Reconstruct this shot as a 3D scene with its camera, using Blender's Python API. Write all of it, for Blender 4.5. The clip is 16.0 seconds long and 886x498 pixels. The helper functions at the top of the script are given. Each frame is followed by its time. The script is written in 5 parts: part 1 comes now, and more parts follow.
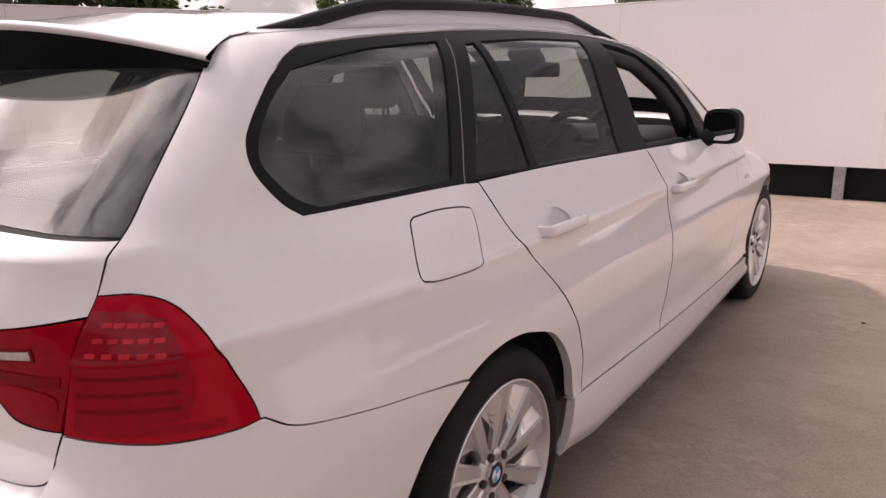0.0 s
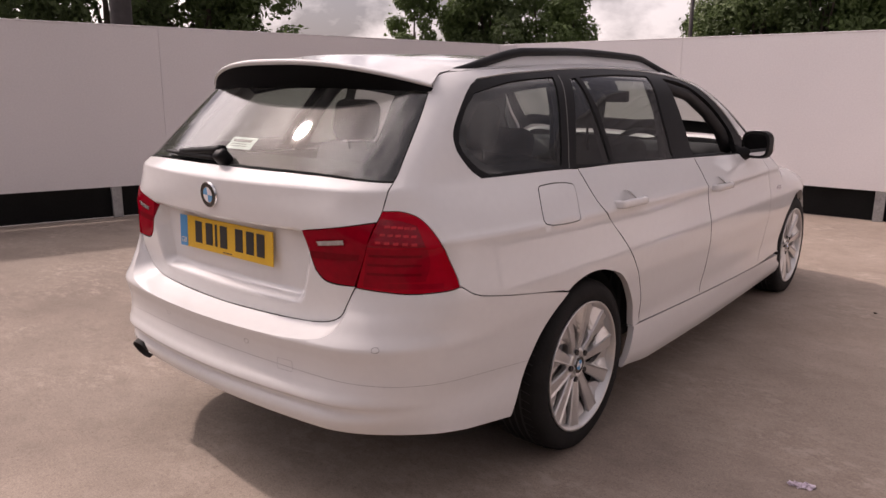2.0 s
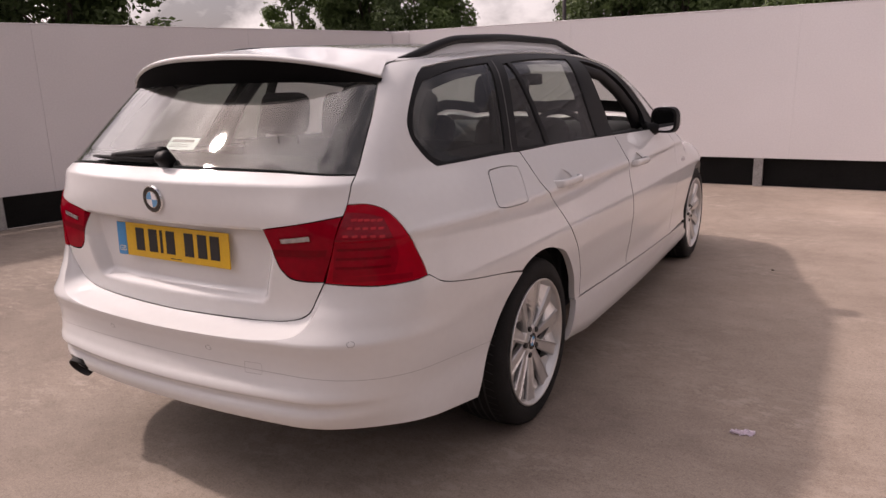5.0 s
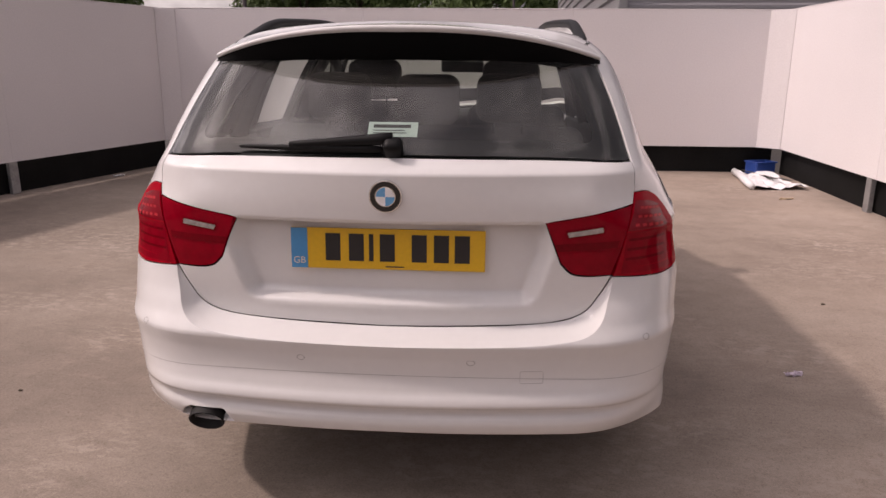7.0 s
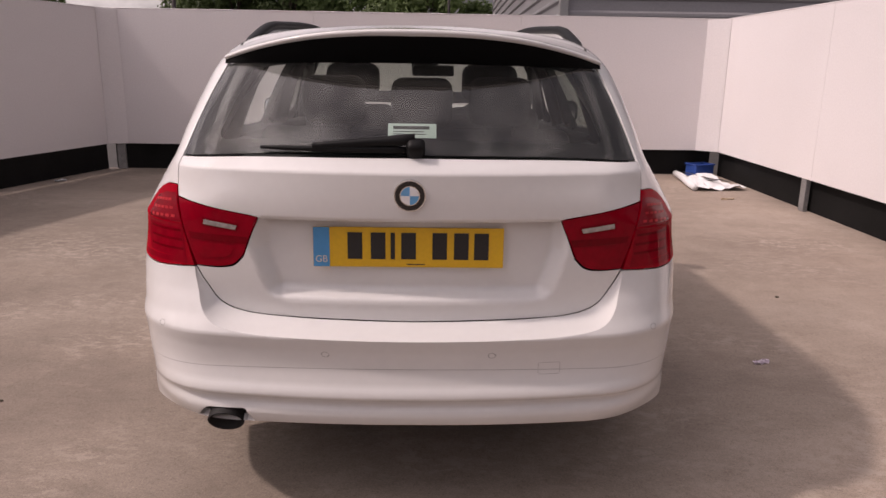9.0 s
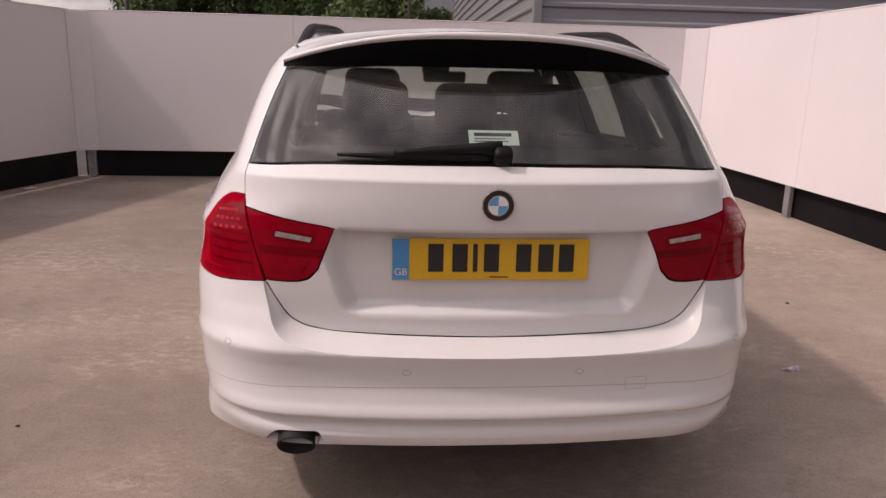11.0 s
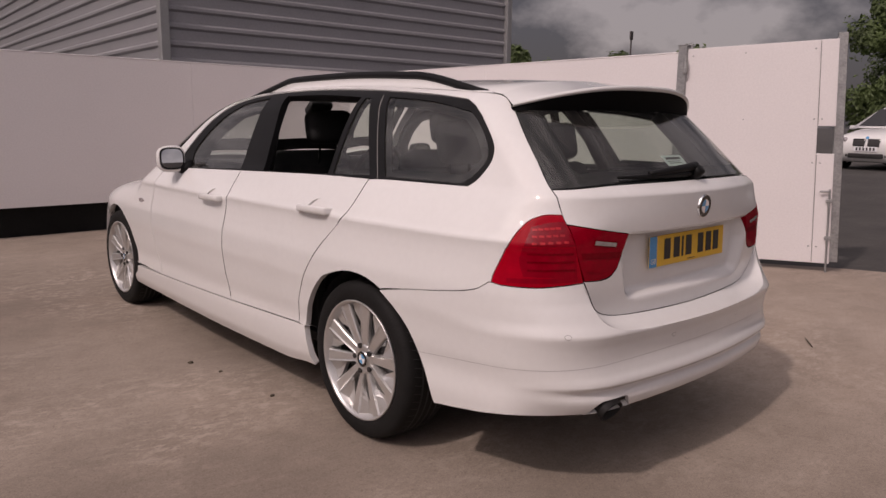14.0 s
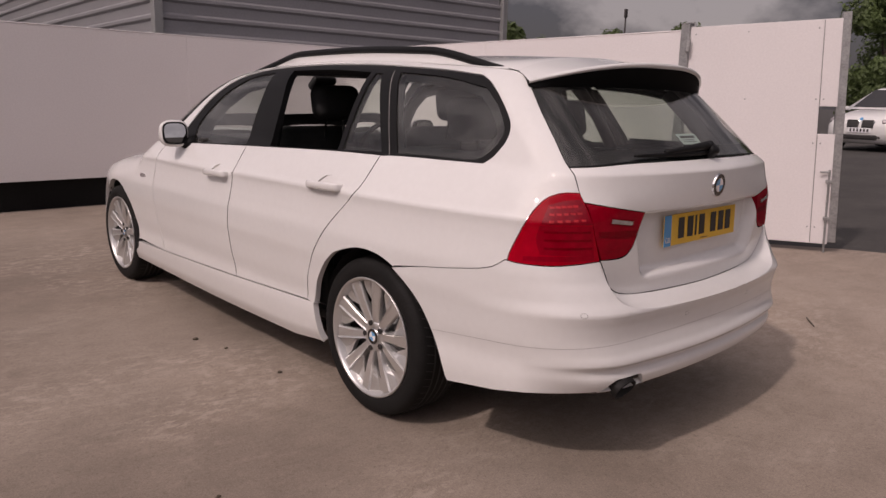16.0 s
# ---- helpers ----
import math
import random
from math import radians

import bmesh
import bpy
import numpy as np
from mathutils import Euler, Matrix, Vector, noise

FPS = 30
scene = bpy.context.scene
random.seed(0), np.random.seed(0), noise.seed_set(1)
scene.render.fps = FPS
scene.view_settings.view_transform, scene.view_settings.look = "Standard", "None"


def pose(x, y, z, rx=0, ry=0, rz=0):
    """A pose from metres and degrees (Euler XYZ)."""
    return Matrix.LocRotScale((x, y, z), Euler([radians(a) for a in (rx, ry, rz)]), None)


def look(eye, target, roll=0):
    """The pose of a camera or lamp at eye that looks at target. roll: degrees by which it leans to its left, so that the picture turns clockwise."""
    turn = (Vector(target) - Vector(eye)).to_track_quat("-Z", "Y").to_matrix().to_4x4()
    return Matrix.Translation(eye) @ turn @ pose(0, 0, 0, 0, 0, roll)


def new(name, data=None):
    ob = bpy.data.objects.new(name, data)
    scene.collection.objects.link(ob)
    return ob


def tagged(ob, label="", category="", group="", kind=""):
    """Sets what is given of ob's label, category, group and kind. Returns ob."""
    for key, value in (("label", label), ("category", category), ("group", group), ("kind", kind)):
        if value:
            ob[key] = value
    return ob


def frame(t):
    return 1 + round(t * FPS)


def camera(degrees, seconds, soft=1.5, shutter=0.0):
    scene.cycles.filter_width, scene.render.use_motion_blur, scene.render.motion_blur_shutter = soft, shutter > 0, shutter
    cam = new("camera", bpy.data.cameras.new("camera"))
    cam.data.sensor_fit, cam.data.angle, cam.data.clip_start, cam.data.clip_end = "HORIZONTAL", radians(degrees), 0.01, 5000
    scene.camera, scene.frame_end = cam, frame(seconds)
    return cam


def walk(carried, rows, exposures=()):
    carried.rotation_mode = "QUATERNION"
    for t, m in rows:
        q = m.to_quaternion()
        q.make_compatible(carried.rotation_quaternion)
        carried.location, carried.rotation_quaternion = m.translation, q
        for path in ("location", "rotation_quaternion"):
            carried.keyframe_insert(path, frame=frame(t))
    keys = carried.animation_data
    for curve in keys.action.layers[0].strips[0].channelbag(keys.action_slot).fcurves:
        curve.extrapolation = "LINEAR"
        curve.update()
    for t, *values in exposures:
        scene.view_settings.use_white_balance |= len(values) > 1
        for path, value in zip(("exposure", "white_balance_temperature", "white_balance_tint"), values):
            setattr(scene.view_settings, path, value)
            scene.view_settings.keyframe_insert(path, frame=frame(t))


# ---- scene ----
cam = camera(63.04, 16.0)
PATH = [
    (0, (1.660, -1.343, 1.275), (0.537, 0.239, 0.790), -1.40),
    (0.5, (1.775, -1.762, 1.279), (0.598, -0.213, 0.815), -0.70),
    (1, (1.912, -2.047, 1.277), (0.688, -0.519, 0.871), 0.23),
    (1.5, (2.013, -2.201, 1.284), (0.758, -0.704, 0.854), 0.62),
    (2, (2.039, -2.225, 1.293), (0.795, -0.719, 0.860), 0.38),
    (2.5, (2.047, -2.240, 1.291), (0.805, -0.732, 0.862), 0.24),
    (3, (2.044, -2.249, 1.294), (0.798, -0.744, 0.869), 0.28),
    (3.5, (2.044, -2.249, 1.291), (0.801, -0.740, 0.874), 0.28),
    (3.7, (2.053, -2.256, 1.296), (0.832, -0.729, 0.876), 0.31),
    (5.8, (1.321, -2.525, 1.301), (0.563, -0.739, 0.820), -1.67),
    (6, (1.055, -2.577, 1.292), (0.383, -0.744, 0.861), -0.77),
    (6.5, (0.622, -2.635, 1.294), (0.227, -0.732, 0.839), 0.71),
    (7, (0.276, -2.726, 1.293), (0.136, -0.775, 0.782), 0.40),
    (7.5, (0.119, -2.734, 1.287), (0.091, -0.789, 0.794), 0.68),
    (8, (0.071, -2.781, 1.288), (0.093, -0.839, 0.792), 1.08),
    (10.3, (-0.011, -2.804, 1.290), (0.063, -0.865, 0.817), 0.48),
    (10.5, (-0.047, -2.803, 1.293), (0.047, -0.861, 0.823), 0.61),
    (11, (-0.288, -2.699, 1.275), (-0.121, -0.761, 0.803), 1.38),
    (11.2, (-0.421, -2.657, 1.303), (-0.197, -0.726, 0.836), 1.54),
    (11.5, (-0.682, -2.655, 1.312), (-0.361, -0.733, 0.860), 1.33),
    (11.8, (-0.973, -2.663, 1.338), (-0.518, -0.758, 0.936), 0.73),
    (12, (-1.157, -2.623, 1.333), (-0.588, -0.743, 0.952), -0.26),
    (12.5, (-1.586, -2.444, 1.330), (-0.770, -0.650, 0.985), -2.68),
    (13, (-1.997, -2.321, 1.272), (-0.861, -0.714, 0.909), -0.63),
    (13.5, (-2.297, -2.260, 1.242), (-1.016, -0.763, 0.903), 0.61),
    (14, (-2.441, -2.238, 1.245), (-1.123, -0.774, 0.897), 0.82),
    (14.5, (-2.473, -2.220, 1.233), (-1.148, -0.772, 0.849), 1.11),
    (15, (-2.478, -2.208, 1.238), (-1.158, -0.758, 0.846), 1.10),
    (15.5, (-2.490, -2.192, 1.240), (-1.173, -0.742, 0.839), 1.23),
    (16, (-2.493, -2.174, 1.239), (-1.163, -0.737, 0.832), 1.35),
]
EXPOSURE = [(0.0, 0.705), (0.5, 0.425), (1.0, 0.335), (1.5, 0.305), (3.5, 0.305), (6.0, 0.145), (7.0, 0.035), (8.0, -0.025), (10.5, -0.035), (11.0, -0.055), (12.0, -0.275), (12.5, -0.395), (13.0, -0.455), (14.5, -0.495), (16.0, -0.495)]
KELVIN, TINT = 7000, 26
walk(cam, [(t, look(eye, target, roll)) for t, eye, target, roll in PATH], [(t, e, KELVIN, TINT) for t, e in EXPOSURE])

# ---------- world, sun, exposure ----------
SUN_DIR = Vector((-0.664, -0.085, 0.742)).normalized()
world = bpy.data.worlds.new("sky")
scene.world = world
world.use_nodes = True
wn, wl = world.node_tree.nodes, world.node_tree.links
wn.clear()
w_out = wn.new("ShaderNodeOutputWorld")
w_bg = wn.new("ShaderNodeBackground")
w_sky = wn.new("ShaderNodeTexSky")
w_sky.sky_type = "NISHITA"
w_sky.sun_disc = False
w_sky.dust_density = 4.0
w_sky.sun_elevation = math.asin(SUN_DIR.z)
w_sky.sun_rotation = math.atan2(SUN_DIR.x, SUN_DIR.y)
w_co = wn.new("ShaderNodeTexCoord")
w_map = wn.new("ShaderNodeMapping")
w_map.inputs["Scale"].default_value = (2.2, 2.2, 3.6)
w_no = wn.new("ShaderNodeTexNoise")
w_no.inputs["Scale"].default_value = 1.9
w_no.inputs["Detail"].default_value = 7.0
w_no.inputs["Roughness"].default_value = 0.55
w_cl = wn.new("ShaderNodeValToRGB")
w_cl.color_ramp.elements[0].position = 0.43
w_cl.color_ramp.elements[0].color = (2.3, 2.25, 2.4, 1)
w_cl.color_ramp.elements[1].position = 0.58
w_cl.color_ramp.elements[1].color = (10.4, 10.2, 10.1, 1)
w_mix = wn.new("ShaderNodeMixRGB")
w_mix.inputs["Fac"].default_value = 0.72
wl.new(w_co.outputs["Generated"], w_map.inputs["Vector"])
wl.new(w_map.outputs["Vector"], w_no.inputs["Vector"])
wl.new(w_no.outputs["Fac"], w_cl.inputs["Fac"])
wl.new(w_sky.outputs["Color"], w_mix.inputs["Color1"])
wl.new(w_cl.outputs["Color"], w_mix.inputs["Color2"])
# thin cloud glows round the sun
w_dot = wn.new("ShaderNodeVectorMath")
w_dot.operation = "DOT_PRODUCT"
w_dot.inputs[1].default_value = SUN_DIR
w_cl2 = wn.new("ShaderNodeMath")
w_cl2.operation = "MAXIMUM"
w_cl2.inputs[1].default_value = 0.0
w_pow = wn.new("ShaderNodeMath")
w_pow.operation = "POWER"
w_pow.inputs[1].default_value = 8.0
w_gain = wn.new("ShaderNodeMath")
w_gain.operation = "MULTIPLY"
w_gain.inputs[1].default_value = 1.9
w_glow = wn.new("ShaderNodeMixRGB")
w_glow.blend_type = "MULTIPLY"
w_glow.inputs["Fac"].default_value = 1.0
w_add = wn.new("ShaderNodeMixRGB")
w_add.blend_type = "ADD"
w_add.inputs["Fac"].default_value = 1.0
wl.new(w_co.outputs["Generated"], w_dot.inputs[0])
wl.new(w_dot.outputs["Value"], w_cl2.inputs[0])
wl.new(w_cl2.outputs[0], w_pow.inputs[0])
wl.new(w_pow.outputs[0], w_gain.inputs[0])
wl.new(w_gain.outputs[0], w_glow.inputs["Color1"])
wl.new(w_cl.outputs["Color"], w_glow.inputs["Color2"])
w_far = wn.new("ShaderNodeMapRange")
w_far.interpolation_type = "SMOOTHSTEP"
w_far.inputs["From Min"].default_value = -0.35
w_far.inputs["From Max"].default_value = 0.85
w_far.inputs["To Min"].default_value = 0.50
w_far.inputs["To Max"].default_value = 1.20
w_thick = wn.new("ShaderNodeMixRGB")
w_thick.blend_type = "MULTIPLY"
w_thick.inputs["Fac"].default_value = 1.0
wl.new(w_dot.outputs["Value"], w_far.inputs["Value"])
wl.new(w_mix.outputs["Color"], w_thick.inputs["Color1"])
wl.new(w_far.outputs["Result"], w_thick.inputs["Color2"])
wl.new(w_thick.outputs["Color"], w_add.inputs["Color1"])
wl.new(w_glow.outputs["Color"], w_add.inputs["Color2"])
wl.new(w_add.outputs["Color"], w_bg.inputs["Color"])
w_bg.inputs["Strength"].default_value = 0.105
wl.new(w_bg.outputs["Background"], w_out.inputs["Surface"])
sun = new("sun", bpy.data.lights.new("sun", "SUN"))
sun.data.energy = 2.05
sun.data.angle = radians(2.4)
sun.data.color = (1.0, 0.95, 0.88)
sun.matrix_world = look((0, 0, 0), -SUN_DIR)


# ---------- materials ----------
def mat(name, col, rough=0.5, metal=0.0, coat=0.0, vary=0.12, scale=6.0, fine=90.0, bump=0.0, spec=0.5, coat_rough=0.04):
    """A surface with a broad and a fine variation of its colour, and a fine relief."""
    m = bpy.data.materials.new(name)
    m.use_nodes = True
    n, l = m.node_tree.nodes, m.node_tree.links
    b = n["Principled BSDF"]
    co = n.new("ShaderNodeTexCoord")
    n1 = n.new("ShaderNodeTexNoise")
    n1.inputs["Scale"].default_value = scale
    n1.inputs["Detail"].default_value = 5
    n2 = n.new("ShaderNodeTexNoise")
    n2.inputs["Scale"].default_value = fine
    n2.inputs["Detail"].default_value = 3
    add = n.new("ShaderNodeMath")
    add.operation = "ADD"
    l.new(co.outputs["Object"], n1.inputs["Vector"])
    l.new(co.outputs["Object"], n2.inputs["Vector"])
    l.new(n1.outputs["Fac"], add.inputs[0])
    l.new(n2.outputs["Fac"], add.inputs[1])
    ramp = n.new("ShaderNodeValToRGB")
    ramp.color_ramp.elements[0].position = 0.35
    ramp.color_ramp.elements[1].position = 0.68
    half = n.new("ShaderNodeMath")
    half.operation = "MULTIPLY"
    half.inputs[1].default_value = 0.5
    l.new(add.outputs[0], half.inputs[0])
    l.new(half.outputs[0], ramp.inputs["Fac"])
    ramp.color_ramp.elements[0].color = (*[c * (1 - vary) for c in col], 1)
    ramp.color_ramp.elements[1].color = (*[min(1, c * (1 + vary)) for c in col], 1)
    l.new(ramp.outputs["Color"], b.inputs["Base Color"])
    b.inputs["Roughness"].default_value = rough
    b.inputs["Metallic"].default_value = metal
    b.inputs["Coat Weight"].default_value = coat
    b.inputs["Coat Roughness"].default_value = coat_rough
    b.inputs["Specular IOR Level"].default_value = spec
    if bump:
        bp = n.new("ShaderNodeBump")
        bp.inputs["Strength"].default_value = bump
        bp.inputs["Distance"].default_value = 0.004
        l.new(n2.outputs["Fac"], bp.inputs["Height"])
        l.new(bp.outputs["Normal"], b.inputs["Normal"])
    return m


def glass_mat(name, tint, rough=0.022, film=0.10):
    """Thin tinted pane under a film of dust: part mirror by Fresnel, the rest seen through."""
    m = bpy.data.materials.new(name)
    m.use_nodes = True
    n, l = m.node_tree.nodes, m.node_tree.links
    n.clear()
    out = n.new("ShaderNodeOutputMaterial")
    mix = n.new("ShaderNodeMixShader")
    tr = n.new("ShaderNodeBsdfTransparent")
    tr.inputs["Color"].default_value = (*tint, 1)
    gl = n.new("ShaderNodeBsdfGlossy")
    gl.inputs["Roughness"].default_value = rough
    lw = n.new("ShaderNodeLayerWeight")
    pw = n.new("ShaderNodeMath")
    pw.operation = "POWER"
    pw.inputs[1].default_value = 4.0
    ma = n.new("ShaderNodeMath")
    ma.operation = "MULTIPLY_ADD"
    ma.inputs[1].default_value = 0.90
    ma.inputs[2].default_value = 0.075
    l.new(lw.outputs["Facing"], pw.inputs[0])
    l.new(pw.outputs[0], ma.inputs[0])
    l.new(ma.outputs[0], mix.inputs["Fac"])
    l.new(tr.outputs["BSDF"], mix.inputs[1])
    l.new(gl.outputs["BSDF"], mix.inputs[2])
    dust = n.new("ShaderNodeBsdfDiffuse")
    dust.inputs["Color"].default_value = (0.42, 0.40, 0.38, 1)
    co = n.new("ShaderNodeTexCoord")
    no = n.new("ShaderNodeTexNoise")
    no.inputs["Scale"].default_value = 5.0
    no.inputs["Detail"].default_value = 3
    dm = n.new("ShaderNodeMath")
    dm.operation = "MULTIPLY"
    dm.inputs[1].default_value = film
    m2 = n.new("ShaderNodeMixShader")
    l.new(co.outputs["Object"], no.inputs["Vector"])
    l.new(no.outputs["Fac"], dm.inputs[0])
    l.new(dm.outputs[0], m2.inputs["Fac"])
    l.new(mix.outputs["Shader"], m2.inputs[1])
    l.new(dust.outputs["BSDF"], m2.inputs[2])
    l.new(m2.outputs["Shader"], out.inputs["Surface"])
    return m


def concrete_mat(name, dark, mid, light, side_lift=False):
    m = bpy.data.materials.new(name)
    m.use_nodes = True
    n, l = m.node_tree.nodes, m.node_tree.links
    b = n["Principled BSDF"]
    co = n.new("ShaderNodeTexCoord")

    def noise_at(scale, detail, rough=0.6, stretch=(1, 1, 1)):
        mp = n.new("ShaderNodeMapping")
        mp.inputs["Scale"].default_value = stretch
        mp.inputs["Rotation"].default_value = (0, 0, 0.25)
        t = n.new("ShaderNodeTexNoise")
        t.inputs["Scale"].default_value = scale
        t.inputs["Detail"].default_value = detail
        t.inputs["Roughness"].default_value = rough
        l.new(co.outputs["Object"], mp.inputs["Vector"])
        l.new(mp.outputs["Vector"], t.inputs["Vector"])
        return t.outputs["Fac"]

    def ramp(fac, stops):
        r = n.new("ShaderNodeValToRGB")
        e = r.color_ramp.elements
        e[0].position, e[0].color = stops[0][0], (*stops[0][1], 1)
        e[1].position, e[1].color = stops[-1][0], (*stops[-1][1], 1)
        for p, c in stops[1:-1]:
            k = e.new(p)
            k.color = (*c, 1)
        l.new(fac, r.inputs["Fac"])
        return r.outputs["Color"]

    def mixed(mode, fac, a, c):
        x = n.new("ShaderNodeMixRGB")
        x.blend_type = mode
        if isinstance(fac, float):
            x.inputs["Fac"].default_value = fac
        else:
            l.new(fac, x.inputs["Fac"])
        l.new(a, x.inputs["Color1"])
        l.new(c, x.inputs["Color2"])
        return x.outputs["Color"]

    base = ramp(noise_at(0.55, 6), [(0.30, dark), (0.50, mid), (0.72, light)])
    streak = ramp(noise_at(0.9, 8, 0.7, (0.8, 1.5, 1)), [(0.40, (0.88, 0.88, 0.88)), (0.55, (1.0, 1.0, 1.0)), (0.70, (1.12, 1.11, 1.10))])
    grit = ramp(noise_at(160, 3), [(0.30, (0.80, 0.80, 0.80)), (0.70, (1.16, 1.16, 1.16))])
    blot = ramp(noise_at(7, 6, 0.7), [(0.28, (0.87, 0.86, 0.85)), (0.5, (1, 1, 1)), (0.75, (1.08, 1.08, 1.08))])
    c = mixed("MULTIPLY", 1.0, base, streak)
    c = mixed("MULTIPLY", 1.0, c, grit)
    c = mixed("MULTIPLY", 1.0, c, blot)
    speck = ramp(noise_at(55, 5, 0.75), [(0.33, (0.76, 0.74, 0.72)), (0.45, (0.98, 0.98, 0.98)), (0.54, (1.01, 1.01, 1.01)), (0.68, (1.14, 1.13, 1.12))])
    c = mixed("MULTIPLY", 1.0, c, speck)
    if side_lift:
        # brightness painted into the colour: darker left, paler right of the yard, ragged edge
        sep = n.new("ShaderNodeSeparateXYZ")
        l.new(co.outputs["Object"], sep.inputs[0])
        ragged = n.new("ShaderNodeMath")
        ragged.operation = "MULTIPLY_ADD"
        ragged.inputs[1].default_value = 3.0
        l.new(noise_at(0.9, 6, 0.65), ragged.inputs[0])
        l.new(sep.outputs["X"], ragged.inputs[2])
        side = n.new("ShaderNodeMapRange")
        side.interpolation_type = "SMOOTHSTEP"
        side.inputs["From Min"].default_value = -0.6
        side.inputs["From Max"].default_value = 4.0
        l.new(ragged.outputs[0], side.inputs["Value"])
        c = mixed("MULTIPLY", 1.0, c, ramp(side.outputs["Result"], [(0.0, (0.93, 0.925, 0.92)), (1.0, (1.20, 1.19, 1.19))]))
    # pale flaking patches, broken up into flecks
    where = ramp(noise_at(0.75, 5, 0.6, (1, 1.4, 1)), [(0.46, (0, 0, 0)), (0.66, (0.9, 0.9, 0.9))])
    fleck = ramp(noise_at(15, 10, 0.82, (0.75, 1.2, 1)), [(0.50, (0, 0, 0)), (0.56, (1, 1, 1))])
    hide = mixed("MULTIPLY", 1.0, where, fleck)
    pale = n.new("ShaderNodeRGB")
    pale.outputs[0].default_value = (*[v * 1.20 for v in light], 1)
    c = mixed("MIX", hide, c, pale.outputs[0])
    spots = ramp(noise_at(26, 4, 0.6), [(0.24, (0.45, 0.42, 0.40)), (0.31, (1, 1, 1)), (1.0, (1, 1, 1))])
    c = mixed("MULTIPLY", 1.0, c, spots)
    l.new(c, b.inputs["Base Color"])
    b.inputs["Roughness"].default_value = 0.85
    bp = n.new("ShaderNodeBump")
    bp.inputs["Strength"].default_value = 0.35
    bp.inputs["Distance"].default_value = 0.004
    l.new(noise_at(120, 4), bp.inputs["Height"])
    l.new(bp.outputs["Normal"], b.inputs["Normal"])
    return m


def leaf_mat(name, col):
    """Leaves that let some light through."""
    m = mat(name, col, 0.6, 0, 0, 0.5, 0.7, 14)
    n, l = m.node_tree.nodes, m.node_tree.links
    b, out = n["Principled BSDF"], n["Material Output"]
    tr = n.new("ShaderNodeBsdfTranslucent")
    mx = n.new("ShaderNodeMixShader")
    mx.inputs["Fac"].default_value = 0.35
    l.new(b.inputs["Base Color"].links[0].from_socket, tr.inputs["Color"])
    l.new(b.outputs["BSDF"], mx.inputs[1])
    l.new(tr.outputs["BSDF"], mx.inputs[2])
    l.new(mx.outputs["Shader"], out.inputs["Surface"])
    return m


PAINT = mat("white_paint", (0.70, 0.69, 0.685), 0.45, 0, 1.0, 0.02, 3.0, 40.0, spec=0.08)
BLACK_TRIM = mat("black_trim", (0.009, 0.009, 0.0095), 0.46, 0, 0.0, 0.2, 8, 200, spec=0.14)
BLACK_GLOSS = mat("gloss_black", (0.008, 0.008, 0.009), 0.12, 0, 0.3, 0.2, 8, 200)
MATT_BLACK = mat("matt_black_plastic", (0.005, 0.005, 0.0055), 0.7, 0, 0, 0.2, 8, 200, spec=0.08)
FRIT = mat("ceramic_black", (0.010, 0.010, 0.011), 0.6, 0, 0, 0.1, spec=0.06)
SOOT = mat("sooty_steel", (0.005, 0.004, 0.004), 0.7, 0.1, 0, 0.3, 30, 200)
RUBBER = mat("tyre_rubber", (0.010, 0.0095, 0.0095), 0.75, 0, 0, 0.35, 12, 160, 0.25, spec=0.22)
ALLOY = mat("silver_alloy", (0.62, 0.61, 0.60), 0.34, 0.75, 0.4, 0.06, 8, 200)
ALLOY_DARK = mat("dusty_barrel", (0.10, 0.097, 0.093), 0.6, 0.4, 0, 0.25, 9, 120)
CHROME = mat("chrome", (0.80, 0.80, 0.80), 0.08, 1.0, 0, 0.03)
STEEL = mat("galvanised_steel", (0.36, 0.36, 0.36), 0.5, 0.7, 0, 0.25, 9, 60)
RED_LENS = mat("red_lens", (0.35, 0.002, 0.012), 0.2, 0, 0.28, 0.12, 5, 40, spec=0.0, coat_rough=0.02)
RED_DARK = mat("deep_red_lens", (0.25, 0.0012, 0.010), 0.2, 0, 0.28, 0.15, 5, 40, spec=0.0, coat_rough=0.02)
RED_BOX = mat("red_reflector", (0.22, 0.0015, 0.010), 0.25, 0.0, 0.28, 0.2, 60, 160, spec=0.2, coat_rough=0.02)
RED_DEEP = mat("shaded_red_lens", (0.165, 0.0006, 0.006), 0.2, 0, 0.28, 0.2, 8, 60, spec=0.0, coat_rough=0.02)
RED_MARKER = mat("bright_red_lens", (0.37, 0.002, 0.011), 0.2, 0, 0.28, 0.12, 9, 70, spec=0.0, coat_rough=0.02)
RED_LED = mat("red_led_lens", (0.48, 0.025, 0.034), 0.3, 0.0, 0.28, 0.25, 30, 90, spec=0.1)
CLEAR_LENS = mat("clear_lens", (0.40, 0.36, 0.36), 0.25, 0.5, 1.0, 0.25, 60, 120)
PLATE_YELLOW = mat("plate_yellow", (0.72, 0.42, 0.012), 0.35, 0, 0.4, 0.06, 9, 90)
PLATE_BLUE = mat("plate_blue", (0.05, 0.27, 0.55), 0.4, 0, 0.3, 0.06)
STRIP_INK = mat("pale_strip_ink", (0.72, 0.62, 0.50), 0.5, 0, 0, 0.05)
INK = mat("black_ink", (0.02, 0.018, 0.018), 0.5, 0, 0, 0.1)
EMBLEM_BLUE = mat("enamel_blue", (0.10, 0.36, 0.66), 0.15, 0, 1.0, 0.05)
